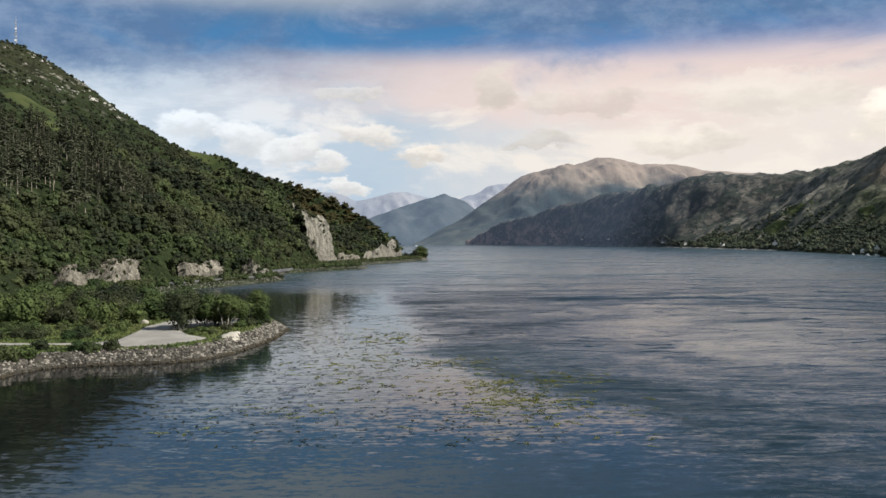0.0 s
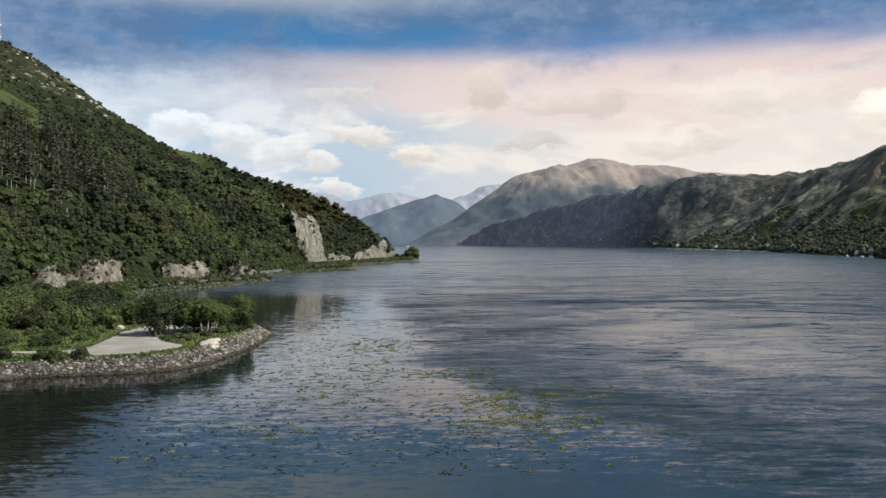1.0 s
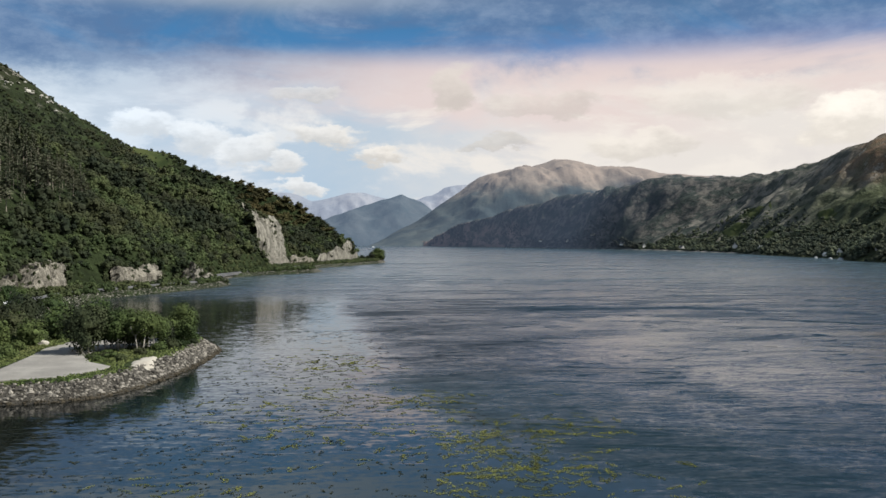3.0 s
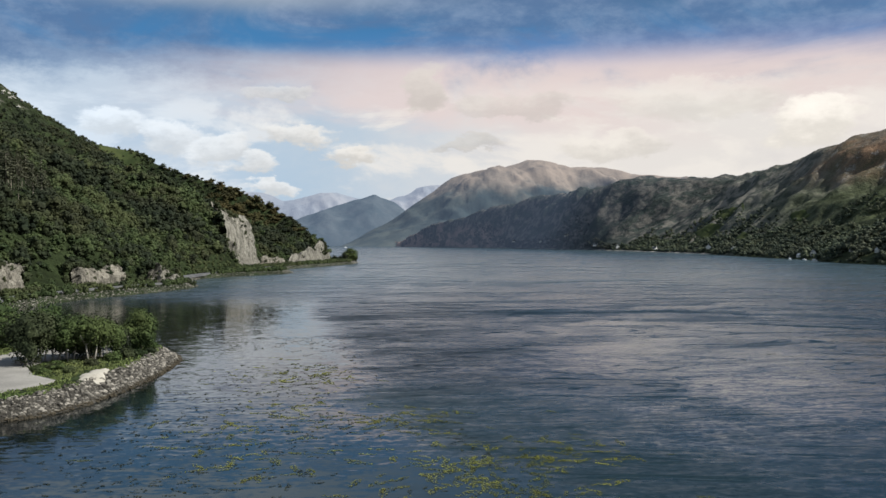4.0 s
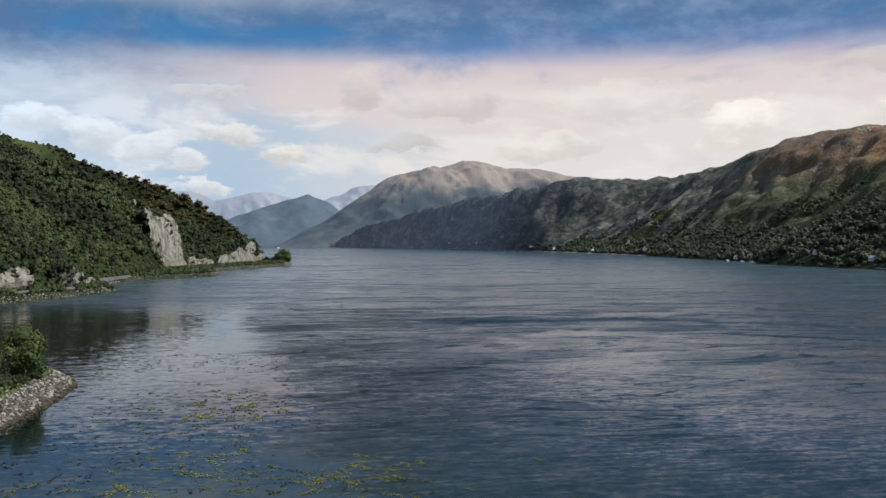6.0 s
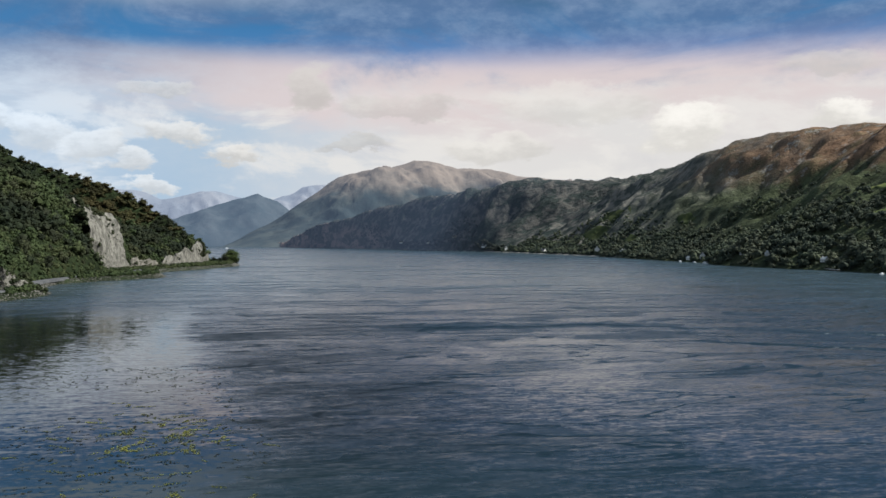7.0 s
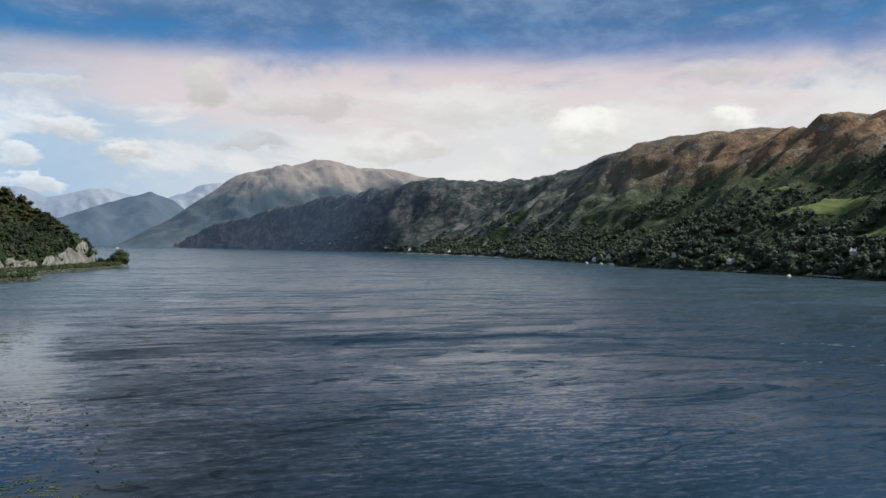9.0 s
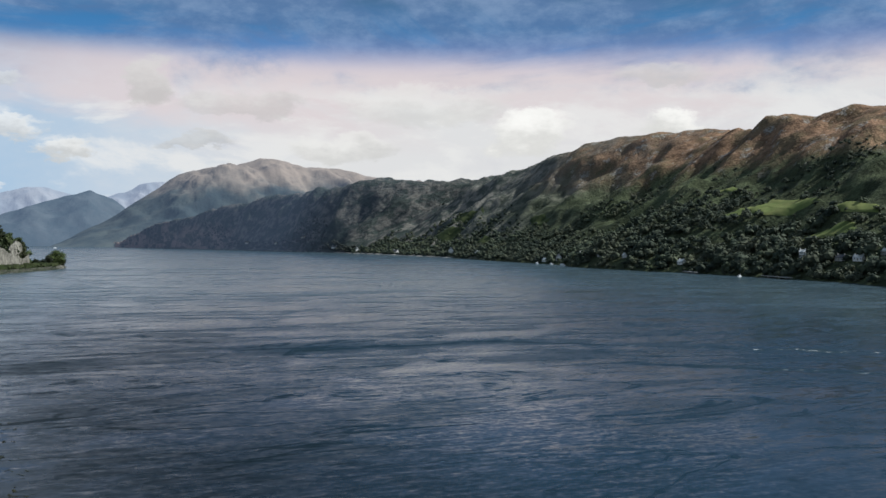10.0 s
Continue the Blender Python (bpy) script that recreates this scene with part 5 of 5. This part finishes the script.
def along(line, gap, seed):
    """Places along a line on plan, with the way inland."""
    g = np.random.default_rng(seed)
    p, q = [], []
    for a, b in zip(line[:-1], line[1:]):
        n = max(1, int(np.hypot(*(b - a)) / gap))
        for t in (np.arange(n) + g.uniform(0, 1, n)) / n:
            e = (b - a) / np.hypot(*(b - a))
            p.append(a + (b - a) * t), q.append((-e[1], e[0]))
    return np.array(p), np.array(q), g


def stone_bank():
    bank = tagged(new("stone_bank"), "sloping bank of broken grey armour stone round the spit", "stone bank", "", "structure")
    line = SHORE_W[3:23]
    fine = []
    for a, b in zip(line[:-1], line[1:]):
        n = max(2, int(np.hypot(*(b - a)) / 1.2))
        fine += [a + (b - a) * t for t in np.arange(n) / n]
    fine = np.array(fine)
    tan = np.gradient(fine, axis=0)
    inw = np.stack([-tan[:, 1], tan[:, 0]], 1) / np.linalg.norm(tan, axis=1)[:, None]
    strip = [fine + inw * w for w in (-2.4, -1.0, 0.3, 1.4, 2.6, 3.8, 4.2)]
    verts = np.concatenate([np.column_stack([q, west(q[:, 0], q[:, 1]) + (0.10 if i < 6 else -0.1)]) for i, q in enumerate(strip)])
    m = len(fine)
    i = (np.arange(6)[:, None] * m + np.arange(m - 1)[None]).ravel()
    part("rubble", mesh_from("rubble", verts, np.stack([i, i + m, i + m + 1, i + 1], 1), RUBBLE, True), bank, "dark fine rubble between the stones")
    rows = []
    for k, inland in enumerate(np.arange(-0.8, 4.3, 0.3)):
        p, q, g = along(line, 0.5, 800 + k)
        p = p + q * (inland + g.uniform(-0.3, 0.3, (len(p), 1))) + g.normal(size=p.shape) * 0.12
        size = (0.17 + 0.34 * g.uniform(0, 1, len(p)) ** 1.8) * (1.1 - 0.01 * k)
        rows.append(np.column_stack([p, west(p[:, 0], p[:, 1]) + size * g.uniform(0.1, 0.5, len(p)), size]))
    rows = np.concatenate(rows)
    near = np.flatnonzero((rows[:, 1] > 172) & (rows[:, 1] < 228) & (rows[:, 0] > -52) & (rows[:, 3] > 0.3))
    near = near[:300] if len(near) <= 300 else near[np.linspace(0, len(near) - 1, 300).astype(int)]
    meshes = [mesh_from("stone", v, f, STONE) for v, f in STONES]
    g = random.Random(4)
    for i in near:
        x, y, z, s = rows[i]
        m = pose(x, y, z, g.uniform(-25, 25), g.uniform(-25, 25), g.uniform(0, 360)) @ Matrix.Scale(s * 1.15, 4)
        part("stone", meshes[g.randrange(len(meshes))], bank, "", m)
    rest = np.delete(rows, near, 0)
    ob = scatter("stones", STONES, rest[:, :3], rest[:, 3], STONE, "broken grey stones of the bank", "", seed=5)
    ob.parent = bank
    # pale stones along the mainland shore
    more = []
    for k in range(6):
        p, q, g = along(SHORE_W[23:41], 0.7, 44 + k)
        inland = g.uniform(-0.8, 4.2, (len(p), 1))
        a = p + q * inland
        size = 0.17 + 0.33 * g.uniform(0, 1, len(a)) ** 2
        more.append(np.column_stack([a, west(a[:, 0], a[:, 1]) + size * 0.3, size]))
    more = np.concatenate(more)
    scatter("shore_stones", STONES, more[:, :3], more[:, 3], SHORE_STONE, "pale boulders along the loch shore", "stones", seed=6)


def islet_plants():
    """Shrubs and one tree on the point, and growth along the shore strip below the hill."""
    x, y, g = strew(-156, -14, 330, 1015, 3.3, 45)
    shore, _ = line_distance(x, y, SHORE_W)
    rd, _ = line_distance(x, y, ROAD)
    ok = (x < np.interp(y, SHORE_W[:, 1], SHORE_W[:, 0])) & (x > np.interp(y, FOOT_W[:, 1], FOOT_W[:, 0]) - 2) & (shore > 4) & ((rd > 4.6) | (y > 830))
    ok &= g.uniform(size=len(x)) < 0.9
    x, y = x[ok], y[ok]
    scatter("scrub", SCRUB, np.stack([x, y, west(x, y) - 0.3], 1), g.uniform(0.45, 1.1, len(x)), LEAF_FRESH, "scrub on the narrow strip between road and loch", "scrub", seed=8)
    t = copy_thing(tip_tree, pose(-24.5, 985, float(west(-24.5, 985))))
    t.scale = (2.5, 2.5, 1.65)
    tagged(t, "dark round tree standing alone on the rocky point", "tree", "trees on the point")
    for ax, ay, s in ((-19.5, 991, 1.25), (-30, 978, 1.5), (-34, 972, 1.0), (-40, 968, 1.1)):
        u = copy_thing(tip_small, pose(ax, ay, float(west(ax, ay))))
        u.scale = (s * 1.3, s * 1.3, s)
        tagged(u, "low dark tree on the rocky point", "tree", "trees on the point")


islet_plants()


def face_scrub():
    """Bushes at the foot of the rock faces and hanging over their tops."""
    g = np.random.default_rng(66)
    pos, size = [], []
    for (a, b, c, d), rough, _ in CRAGS:
        a, b, c, d = (np.array(q) for q in (a, b, c, d))
        length = np.linalg.norm(b - a)
        for t in g.uniform(-0.15, 1.15, int(length / 0.9) + 4):
            p = a + (b - a) * t + (g.uniform(2.4, 6.5), -2.0, 0)
            pos.append((p[0], p[1], float(west(p[0], p[1])) - 0.3)), size.append(g.uniform(0.4, 1.0))
        for t in g.uniform(-0.1, 1.1, int(length / 1.6) + 4):
            p = d + (c - d) * t + (g.uniform(-6.0, -2.0), 1.0, 0)
            pos.append((p[0], p[1], max(float(west(p[0], p[1])), p[2] - 2.5) - 0.6)), size.append(g.uniform(0.6, 1.3))
        for _ in range(int(length * np.linalg.norm(d - a) / (34 if d[2] > 20 else 11))):
            u, v = g.uniform(0.05, 0.95), g.uniform(0.12, 0.95)
            p = (a * (1 - u) + b * u) * (1 - v) + (d * (1 - u) + c * u) * v
            pos.append((p[0] + 1.4 - 1.6 * v, p[1] - 0.6, p[2] - 0.6)), size.append(g.uniform(0.25, 0.62))
        for q0, q1 in ((a, d), (b, c)):
            for t in g.uniform(0.0, 1.0, int(np.linalg.norm(q1 - q0) / 2.5) + 2):
                p = q0 + (q1 - q0) * t
                side = (q0 - (a + b) / 2)[:2] / length * 2
                pos.append((p[0] + side[0] * 3 - 2.0, p[1] + side[1] * 3, p[2] - 1.0)), size.append(g.uniform(0.7, 1.3))
    scatter("scrub", SCRUB, np.array(pos), np.array(size), LEAF, "bushes growing round the rock faces", "scrub", seed=18)


face_scrub()


# ---------- weed on the water ----------
def seaweed():
    def clump(seed, n, reach):
        g = np.random.default_rng(seed)
        a = g.uniform(0, 2 * np.pi, n)
        r = reach * np.sqrt(g.uniform(0, 1, n))
        c = np.column_stack([r * np.cos(a) * 2.0, r * np.sin(a) * 0.55, g.uniform(0.005, 0.03, n)])
        nrm = unit(np.column_stack([g.normal(size=(n, 2)) * 0.12, np.ones(n)]))
        return quads(c, nrm, g.uniform(0.08, 0.20, n), g, 0.35)

    big = [clump(900 + i, 44, 0.85) for i in range(6)]
    g = np.random.default_rng(77)
    groups = ((13, 121, 7, 9, 110), (8, 133, 9, 7, 100), (-10, 138, 9, 8, 50), (-22, 117, 9, 5, 36), (-30, 103, 6, 3, 12), (-12, 168, 9, 14, 35), (-14, 200, 9, 12, 30),
              (9, 118, 12, 14, 80), (-8, 150, 16, 16, 80), (-26, 208, 8, 14, 10), (18, 98, 6, 4, 6), (18, 140, 9, 8, 70), (0, 160, 12, 10, 80), (-20, 150, 10, 12, 50), (-13, 200, 8, 11, 70))
    p = np.concatenate([np.column_stack([g.normal(cx, rx * 0.6, n), g.normal(cy, ry * 0.6, n)]) for cx, cy, rx, ry, n in groups])
    p = p[g.uniform(size=len(p)) < np.where((p[:, 0] > 2) | (p[:, 1] > 158), 0.95, 0.45)]
    scatter("seaweed", big, np.column_stack([p, np.full(len(p), 0.01)]), g.uniform(0.35, 1.0, len(p)), WEED, "yellow-green seaweed floating on the surface", "seaweed", seed=3)
    q = np.column_stack([g.uniform(-44, 16, 2500), g.uniform(95, 262, 2500)])
    lim = np.interp(q[:, 1], (95, 150, 180, 262), (14, 12, 2, -8))
    q = q[(q[:, 0] < lim) & (fractal(q[:, 0], q[:, 1], 22, 3, 91) > -0.35) & (q[:, 0] > -70 + 0.13 * q[:, 1])]
    scatter("seaweed", [clump(950 + i, 14, 0.4) for i in range(5)], np.column_stack([q, np.full(len(q), 0.01)]), g.uniform(0.3, 0.95, len(q)), WEED_DARK, "small dark tufts of weed breaking the surface", "seaweed", seed=4)


WEED_DARK = leaf_material("seaweed_dark", (0.018, 0.021, 0.013), (0.040, 0.043, 0.019), (0.055, 0.052, 0.020))
seaweed()


# ---------- buildings, boats, mast, cars ----------
def house(x, y, turn, wide, deep, wall, label, storeys=1):
    root = new("house")
    eave = 2.7 * storeys
    rise = deep * 0.42
    part("wall", bm_mesh("wall", lambda bm: (box(bm, 0, 0, eave / 2 - 0.4, wide, deep, eave + 0.8),), wall), root)

    for s in (-1, 1):
        def gable(bm):
            a = [bm.verts.new((s * (wide / 2 - 0.003), q, h)) for q, h in ((-deep / 2, eave), (deep / 2, eave), (0, eave + rise))]
            b = [bm.verts.new((s * (wide / 2 - 0.25), q, h)) for q, h in ((-deep / 2, eave), (deep / 2, eave), (0, eave + rise))]
            bm.faces.new(a), bm.faces.new(b[::-1])
            for i in range(3):
                bm.faces.new((a[i], b[i], b[(i + 1) % 3], a[(i + 1) % 3]))
            bmesh.ops.recalc_face_normals(bm, faces=bm.faces)

        part("gable", bm_mesh("gable", gable, wall), root)

    def roof(bm):
        w = wide / 2 + 0.25
        lo = [(-deep / 2 - 0.35, eave - 0.25), (0, eave + rise), (deep / 2 + 0.35, eave - 0.25)]
        low = [[bm.verts.new((s, q, h)) for q, h in lo] for s in (-w, w)]
        top = [[bm.verts.new((s, q, h + 0.22)) for q, h in lo] for s in (-w, w)]
        for i in (0, 1):
            bm.faces.new((top[0][i], top[1][i], top[1][i + 1], top[0][i + 1]))
            bm.faces.new((low[0][i], low[0][i + 1], low[1][i + 1], low[1][i]))
            for k in (0, 1):
                bm.faces.new((low[k][i], low[k][i + 1], top[k][i + 1], top[k][i]))
        for i in (0, 2):
            bm.faces.new((low[0][i], low[1][i], top[1][i], top[0][i]))
        bmesh.ops.recalc_face_normals(bm, faces=bm.faces)

    top = part("roof", bm_mesh("roof", roof, SLATE if wide > 9.5 else PALE_LIT_ROOF), root, "grey slate roof" if wide > 9.5 else "roof coloured pale as if sunlit")
    for s in (-1, 1):
        part("chimney", bm_mesh("chimney", lambda bm: (box(bm, s * (wide / 2 - 0.5), 0, eave + rise + 0.4, 0.7, 0.9, 1.5), box(bm, s * (wide / 2 - 0.5), 0, eave + rise + 1.2, 0.85, 1.05, 0.15)), wall), top)
    part("door", bm_mesh("door", lambda bm: box(bm, 0, -deep / 2 - 0.03, 1.05, 0.95, 0.1, 2.1, 0.02), TIMBER), root)
    for st in range(storeys):
        for q in (-0.32, 0.32) if st == 0 else (-0.32, 0, 0.32):
            win = part("window", bm_mesh("window", lambda bm: box(bm, q * wide, -deep / 2 - 0.02, 1.6 + 2.7 * st, 1.1, 0.08, 1.3, 0.02), WHITE_WALL), root)
            part("pane", bm_mesh("pane", lambda bm: box(bm, q * wide, -deep / 2 - 0.07, 1.6 + 2.7 * st, 0.9, 0.04, 1.1), GLASS), win)
    root.matrix_basis = pose(x, y, float(east(x, y)), 0, 0, turn)
    root.scale = (0.72, 0.72, 0.72) if y < 1100 else (1, 1, 1)
    return tagged(root, label, "house", "houses on the far shore")


WHITE_LABEL, GREY_LABEL = "white rendered house with a pitched roof among shore trees", "grey stone house with a pitched roof among shore trees"
for i, (x, y, turn, wide, deep, wall, label, storeys) in enumerate((
        (490.6, 1046, -75, 9, 6, WHITE_WALL, WHITE_LABEL, 1),
        (493, 1019, -110, 11, 7, WHITE_WALL, WHITE_LABEL, 2),
        (497, 1003, -90, 9, 6, GREY_WALL, GREY_LABEL, 1),
        (474, 935, -60, 8, 6, WHITE_WALL, WHITE_LABEL, 2),
        (468, 888, -95, 14, 7, GREY_WALL, GREY_LABEL, 1),
        (470, 868, -75, 9, 6, WHITE_WALL, WHITE_LABEL, 1),
        (467, 846, -110, 8, 6, WHITE_WALL, WHITE_LABEL, 1),
        (463, 754, -90, 9, 6, WHITE_WALL, WHITE_LABEL, 1),
        (476, 631, -60, 6, 5, WHITE_WALL, WHITE_LABEL, 2),
        (467, 587, -95, 10, 6, GREY_WALL, GREY_LABEL, 1),
        (468, 573, -75, 9, 6, WHITE_WALL, WHITE_LABEL, 1),
        (477, 560, -110, 8, 6, GREY_WALL, GREY_LABEL, 1),
        (496, 1076, -90, 8, 6, GREY_WALL, GREY_LABEL, 1),
        (514, 2086, -60, 12, 7, WHITE_WALL, WHITE_LABEL, 1),
        (520, 1924, -95, 10, 7, WHITE_WALL, WHITE_LABEL, 1),
        (530, 1702, -75, 13, 7, WHITE_WALL, WHITE_LABEL, 1),
        (532, 1437, -110, 14, 8, WHITE_WALL, WHITE_LABEL, 2),
        (518, 1300, -90, 9, 6, WHITE_WALL, WHITE_LABEL, 1),
        (412, 2634, -60, 14, 8, WHITE_WALL, WHITE_LABEL, 1),
        (448, 2418, -95, 14, 8, WHITE_WALL, WHITE_LABEL, 1),
        (484, 2261, -75, 14, 8, GREY_WALL, GREY_LABEL, 1),
)):
    house(x, y, turn, wide, deep, wall, label, storeys)


def boat(x, y, turn, length, label, mast=False):
    root = new("boat")

    def hull(bm):
        rings = []
        for k, (t, w, keel) in enumerate(((-0.5, 0.8, -0.25), (-0.2, 1.0, -0.4), (0.15, 0.95, -0.4), (0.38, 0.55, -0.3), (0.5, 0.05, 0.1))):
            h = 0.14 * length
            b = 0.16 * length * w
            rings.append([bm.verts.new(p) for p in ((t * length, -b, h), (t * length, -b * 0.7, keel * 0.3), (t * length, 0, keel), (t * length, b * 0.7, keel * 0.3), (t * length, b, h))])
        for a, b in zip(rings[:-1], rings[1:]):
            for i in range(4):
                bm.faces.new((a[i], b[i], b[i + 1], a[i + 1]))
            bm.faces.new((a[0], a[4], b[4], b[0]))
        bm.faces.new(rings[0])
        bmesh.ops.recalc_face_normals(bm, faces=bm.faces)

    part("hull", bm_mesh("hull", hull, CAR_WHITE), root)
    part("cabin", bm_mesh("cabin", lambda bm: box(bm, -0.02 * length, 0, 0.2 * length, 0.3 * length, 0.2 * length, 0.14 * length, 0.05), CAR_WHITE), root)
    if mast:
        part("mast", bm_mesh("mast", lambda bm: tube(bm, (0.05 * length, 0, 0.1 * length), (0.05 * length, 0, 1.2 * length), 0.06, 0.04), STEEL), root)
        part("sail", bm_mesh("sail", lambda bm: box(bm, -0.15 * length, 0, 0.28 * length, 0.4 * length, 0.16, 0.16, 0.04), CAR_WHITE), root, "furled white sail on the boom")
    root.matrix_basis = pose(x, y, 0.15, 0, 0, turn)
    return tagged(root, label, "boat", "boats on the loch")


for x, y, turn, length in ((468, 1024, 80, 8), (473, 1000, 100, 6), (466, 966, 60, 6), (458, 948, 95, 9), (438, 652, 20, 5)):
    boat(x, y, turn, length, "small white motor boat moored off the shore")
boat(-92, 3100, 30, 11, "white yacht far down the loch with furled sail", True)


def jetty(a, b, wide, label):
    a, b = Vector((*a, 0)), Vector((*b, 0))
    root = new("jetty")
    ang = math.degrees(math.atan2(b.y - a.y, b.x - a.x))
    n = (b - a).length
    part("deck", bm_mesh("deck", lambda bm: box(bm, n / 2, 0, 1.25, n, wide, 0.5, 0.05), GREY_WALL), root)
    for k in np.linspace(0.08, 0.92, 6):
        part("pier", bm_mesh("pier", lambda bm: box(bm, n * k, 0, 0.0, 1.6, wide * 0.9, 2.1, 0.05), STONE), root)
    root.matrix_basis = pose(a.x, a.y, 0, 0, 0, ang)
    tagged(root, label, "jetty", "jetties on the far shore")


jetty((455, 655), (441, 605), 3.0, "low pale stone jetty along the wooded shore")
jetty((456, 742), (449, 716), 2.6, "low pale stone jetty along the wooded shore")


def radio_mast(x, y, height):
    root = new("radio_mast")
    legs = [(0.9 * math.cos(a), 0.9 * math.sin(a)) for a in (0.5, 2.6, 4.7)]
    for lx, ly in legs:
        part("leg", bm_mesh("leg", lambda bm: tube(bm, (lx, ly, -1), (lx * 0.4, ly * 0.4, height), 0.22, 0.16, 6), STEEL), root)
    bays = 9
    for k in range(bays):
        def brace(bm):
            for i in range(3):
                s0, s1 = 1 - 0.6 * k / bays, 1 - 0.6 * (k + 1) / bays
                a, b = legs[i], legs[(i + 1) % 3]
                tube(bm, (a[0] * s0, a[1] * s0, height * k / bays), (b[0] * s1, b[1] * s1, height * (k + 1) / bays), 0.07, 0.07, 5)
        part("brace", bm_mesh("brace", brace, STEEL), root)
    for z, r, ang in ((height * 0.62, 0.9, -1.2), (height * 0.42, 1.0, -1.9), (height * 0.15, 1.1, -1.4)):
        dx, dy = math.cos(ang), math.sin(ang)
        part("dish", bm_mesh("dish", lambda bm: tube(bm, (dx * 0.7, dy * 0.7, z), (dx * 1.25, dy * 1.25, z), r * 0.4, r, 14), DISH), root, "white dish aerial")
    part("aerial", bm_mesh("aerial", lambda bm: tube(bm, (0, 0, height - 0.5), (0, 0, height + 3), 0.08, 0.04, 5), STEEL), root)
    root.matrix_basis = pose(x, y, float(west(x, y)))
    tagged(root, "tall grey lattice radio mast with white dishes on the summit", "radio mast")


radio_mast(-400, 846, 23)


def car(x, y, z, turn, paint, label):
    root = new("car")

    def shell(bm):
        side = [(-2.1, 0.35), (-2.15, 0.75), (-2.0, 0.95), (-1.6, 1.42), (-0.2, 1.46), (0.65, 0.98), (1.9, 0.82), (2.1, 0.6), (2.1, 0.35)]
        l = [bm.verts.new((a, -0.86 if b < 1.2 else -0.68, b)) for a, b in side]
        r = [bm.verts.new((a, 0.86 if b < 1.2 else 0.68, b)) for a, b in side]
        bm.faces.new(l), bm.faces.new(r[::-1])
        for i in range(len(side)):
            j = (i + 1) % len(side)
            bm.faces.new((l[i], r[i], r[j], l[j]))
        bmesh.ops.recalc_face_normals(bm, faces=bm.faces)

    body = part("body", bm_mesh("body", shell, paint), root)
    part("windscreen", bm_mesh("windscreen", lambda bm: box(bm, 0.27, 0, 1.22, 0.06, 1.25, 0.5), GLASS), body)
    for s in (-1, 1):
        part("side_window", bm_mesh("side_window", lambda bm: box(bm, -0.75, s * 0.79, 1.18, 1.5, 0.05, 0.32), GLASS), body)
    for a in (-1.3, 1.3):
        for s in (-1, 1):
            w = part("wheel", bm_mesh("wheel", lambda bm: tube(bm, (a, s * 0.62, 0.33), (a, s * 0.88, 0.33), 0.33, 0.33, 14), TYRE), root)
            part("rim", bm_mesh("rim", lambda bm: tube(bm, (a, s * 0.8, 0.33), (a, s * 0.895, 0.33), 0.19, 0.19, 10), STEEL), w)
    root.matrix_basis = pose(x, y, z, 0, 0, turn)
    tagged(root, label, "car", "cars on the road")


for k, (i, paint, label, off) in enumerate(((0, CAR_WHITE, "white hatchback on the lochside road", 1.4), (1, CAR_DARK, "dark hatchback on the lochside road", 1.4))):
    j = int(np.argmin(np.abs(ROAD_PTS[:, 1] - (322 + 9 * i))))
    dx, dy = ROAD_PTS[j + 1] - ROAD_PTS[j]
    car(ROAD_PTS[j, 0] + off, ROAD_PTS[j, 1], ROAD_Z[j] + 0.02, math.degrees(math.atan2(dy, dx)), paint, label)


def boulder(x, y, s, seed, mat, label, height):
    v, f = STONES[seed % len(STONES)]
    ob = new("boulder", mesh_from("boulder", v * np.array([1.3, 1.0, 0.9]), f, mat))
    ob.matrix_basis = pose(x, y, float(height(x, y)) + s * 0.2, 10, 5, 40 * seed) @ Matrix.Scale(s, 4)
    tagged(ob, label, "boulder", "boulders")


boulder(-71.0, 213, 1.7, 2, SAND, "pale boulder at the edge of the car park", west)
for i, (cx, cy, n, big) in enumerate(((-367, 828, 7, 2.2), (-339, 731, 6, 1.6), (-328, 731, 6, 1.7), (-326, 786, 10, 2.2), (-332, 837, 7, 1.8), (-316, 827, 10, 3.0), (-304, 827, 12, 3.4))):
    g = random.Random(90 + i)
    for q in range(n):
        boulder(cx + g.gauss(0, 5), cy + g.gauss(0, 9), big * g.uniform(0.35, 1.0), i + q, PALE_ROCK, "pale rock breaking through the heath near the summit", west)


# benches under the lot trees
def bench(x, y, turn):
    root = new("picnic_table")
    part("tabletop", bm_mesh("tabletop", lambda bm: box(bm, 0, 0, 0.74, 1.8, 0.75, 0.07, 0.01), TIMBER), root)
    for s in (-1, 1):
        part("seat", bm_mesh("seat", lambda bm: box(bm, 0, s * 0.75, 0.45, 1.8, 0.28, 0.06, 0.01), TIMBER), root)
        part("frame", bm_mesh("frame", lambda bm: (tube(bm, (s * 0.6, -0.7, 0), (s * 0.6, 0.2, 0.72), 0.05, 0.05), tube(bm, (s * 0.6, 0.7, 0), (s * 0.6, -0.2, 0.72), 0.05, 0.05), tube(bm, (s * 0.6, -0.8, 0.42), (s * 0.6, 0.8, 0.42), 0.04, 0.04)), TIMBER), root)
    root.matrix_basis = pose(x, y, float(west(x, y)) + 0.03, 0, 0, turn)
    tagged(root, "weathered wooden picnic table under the trees", "picnic table", "picnic tables")


bench(-50.5, 204.5, 20)
bench(-60.2, 199.5, -10)

stone_bank()
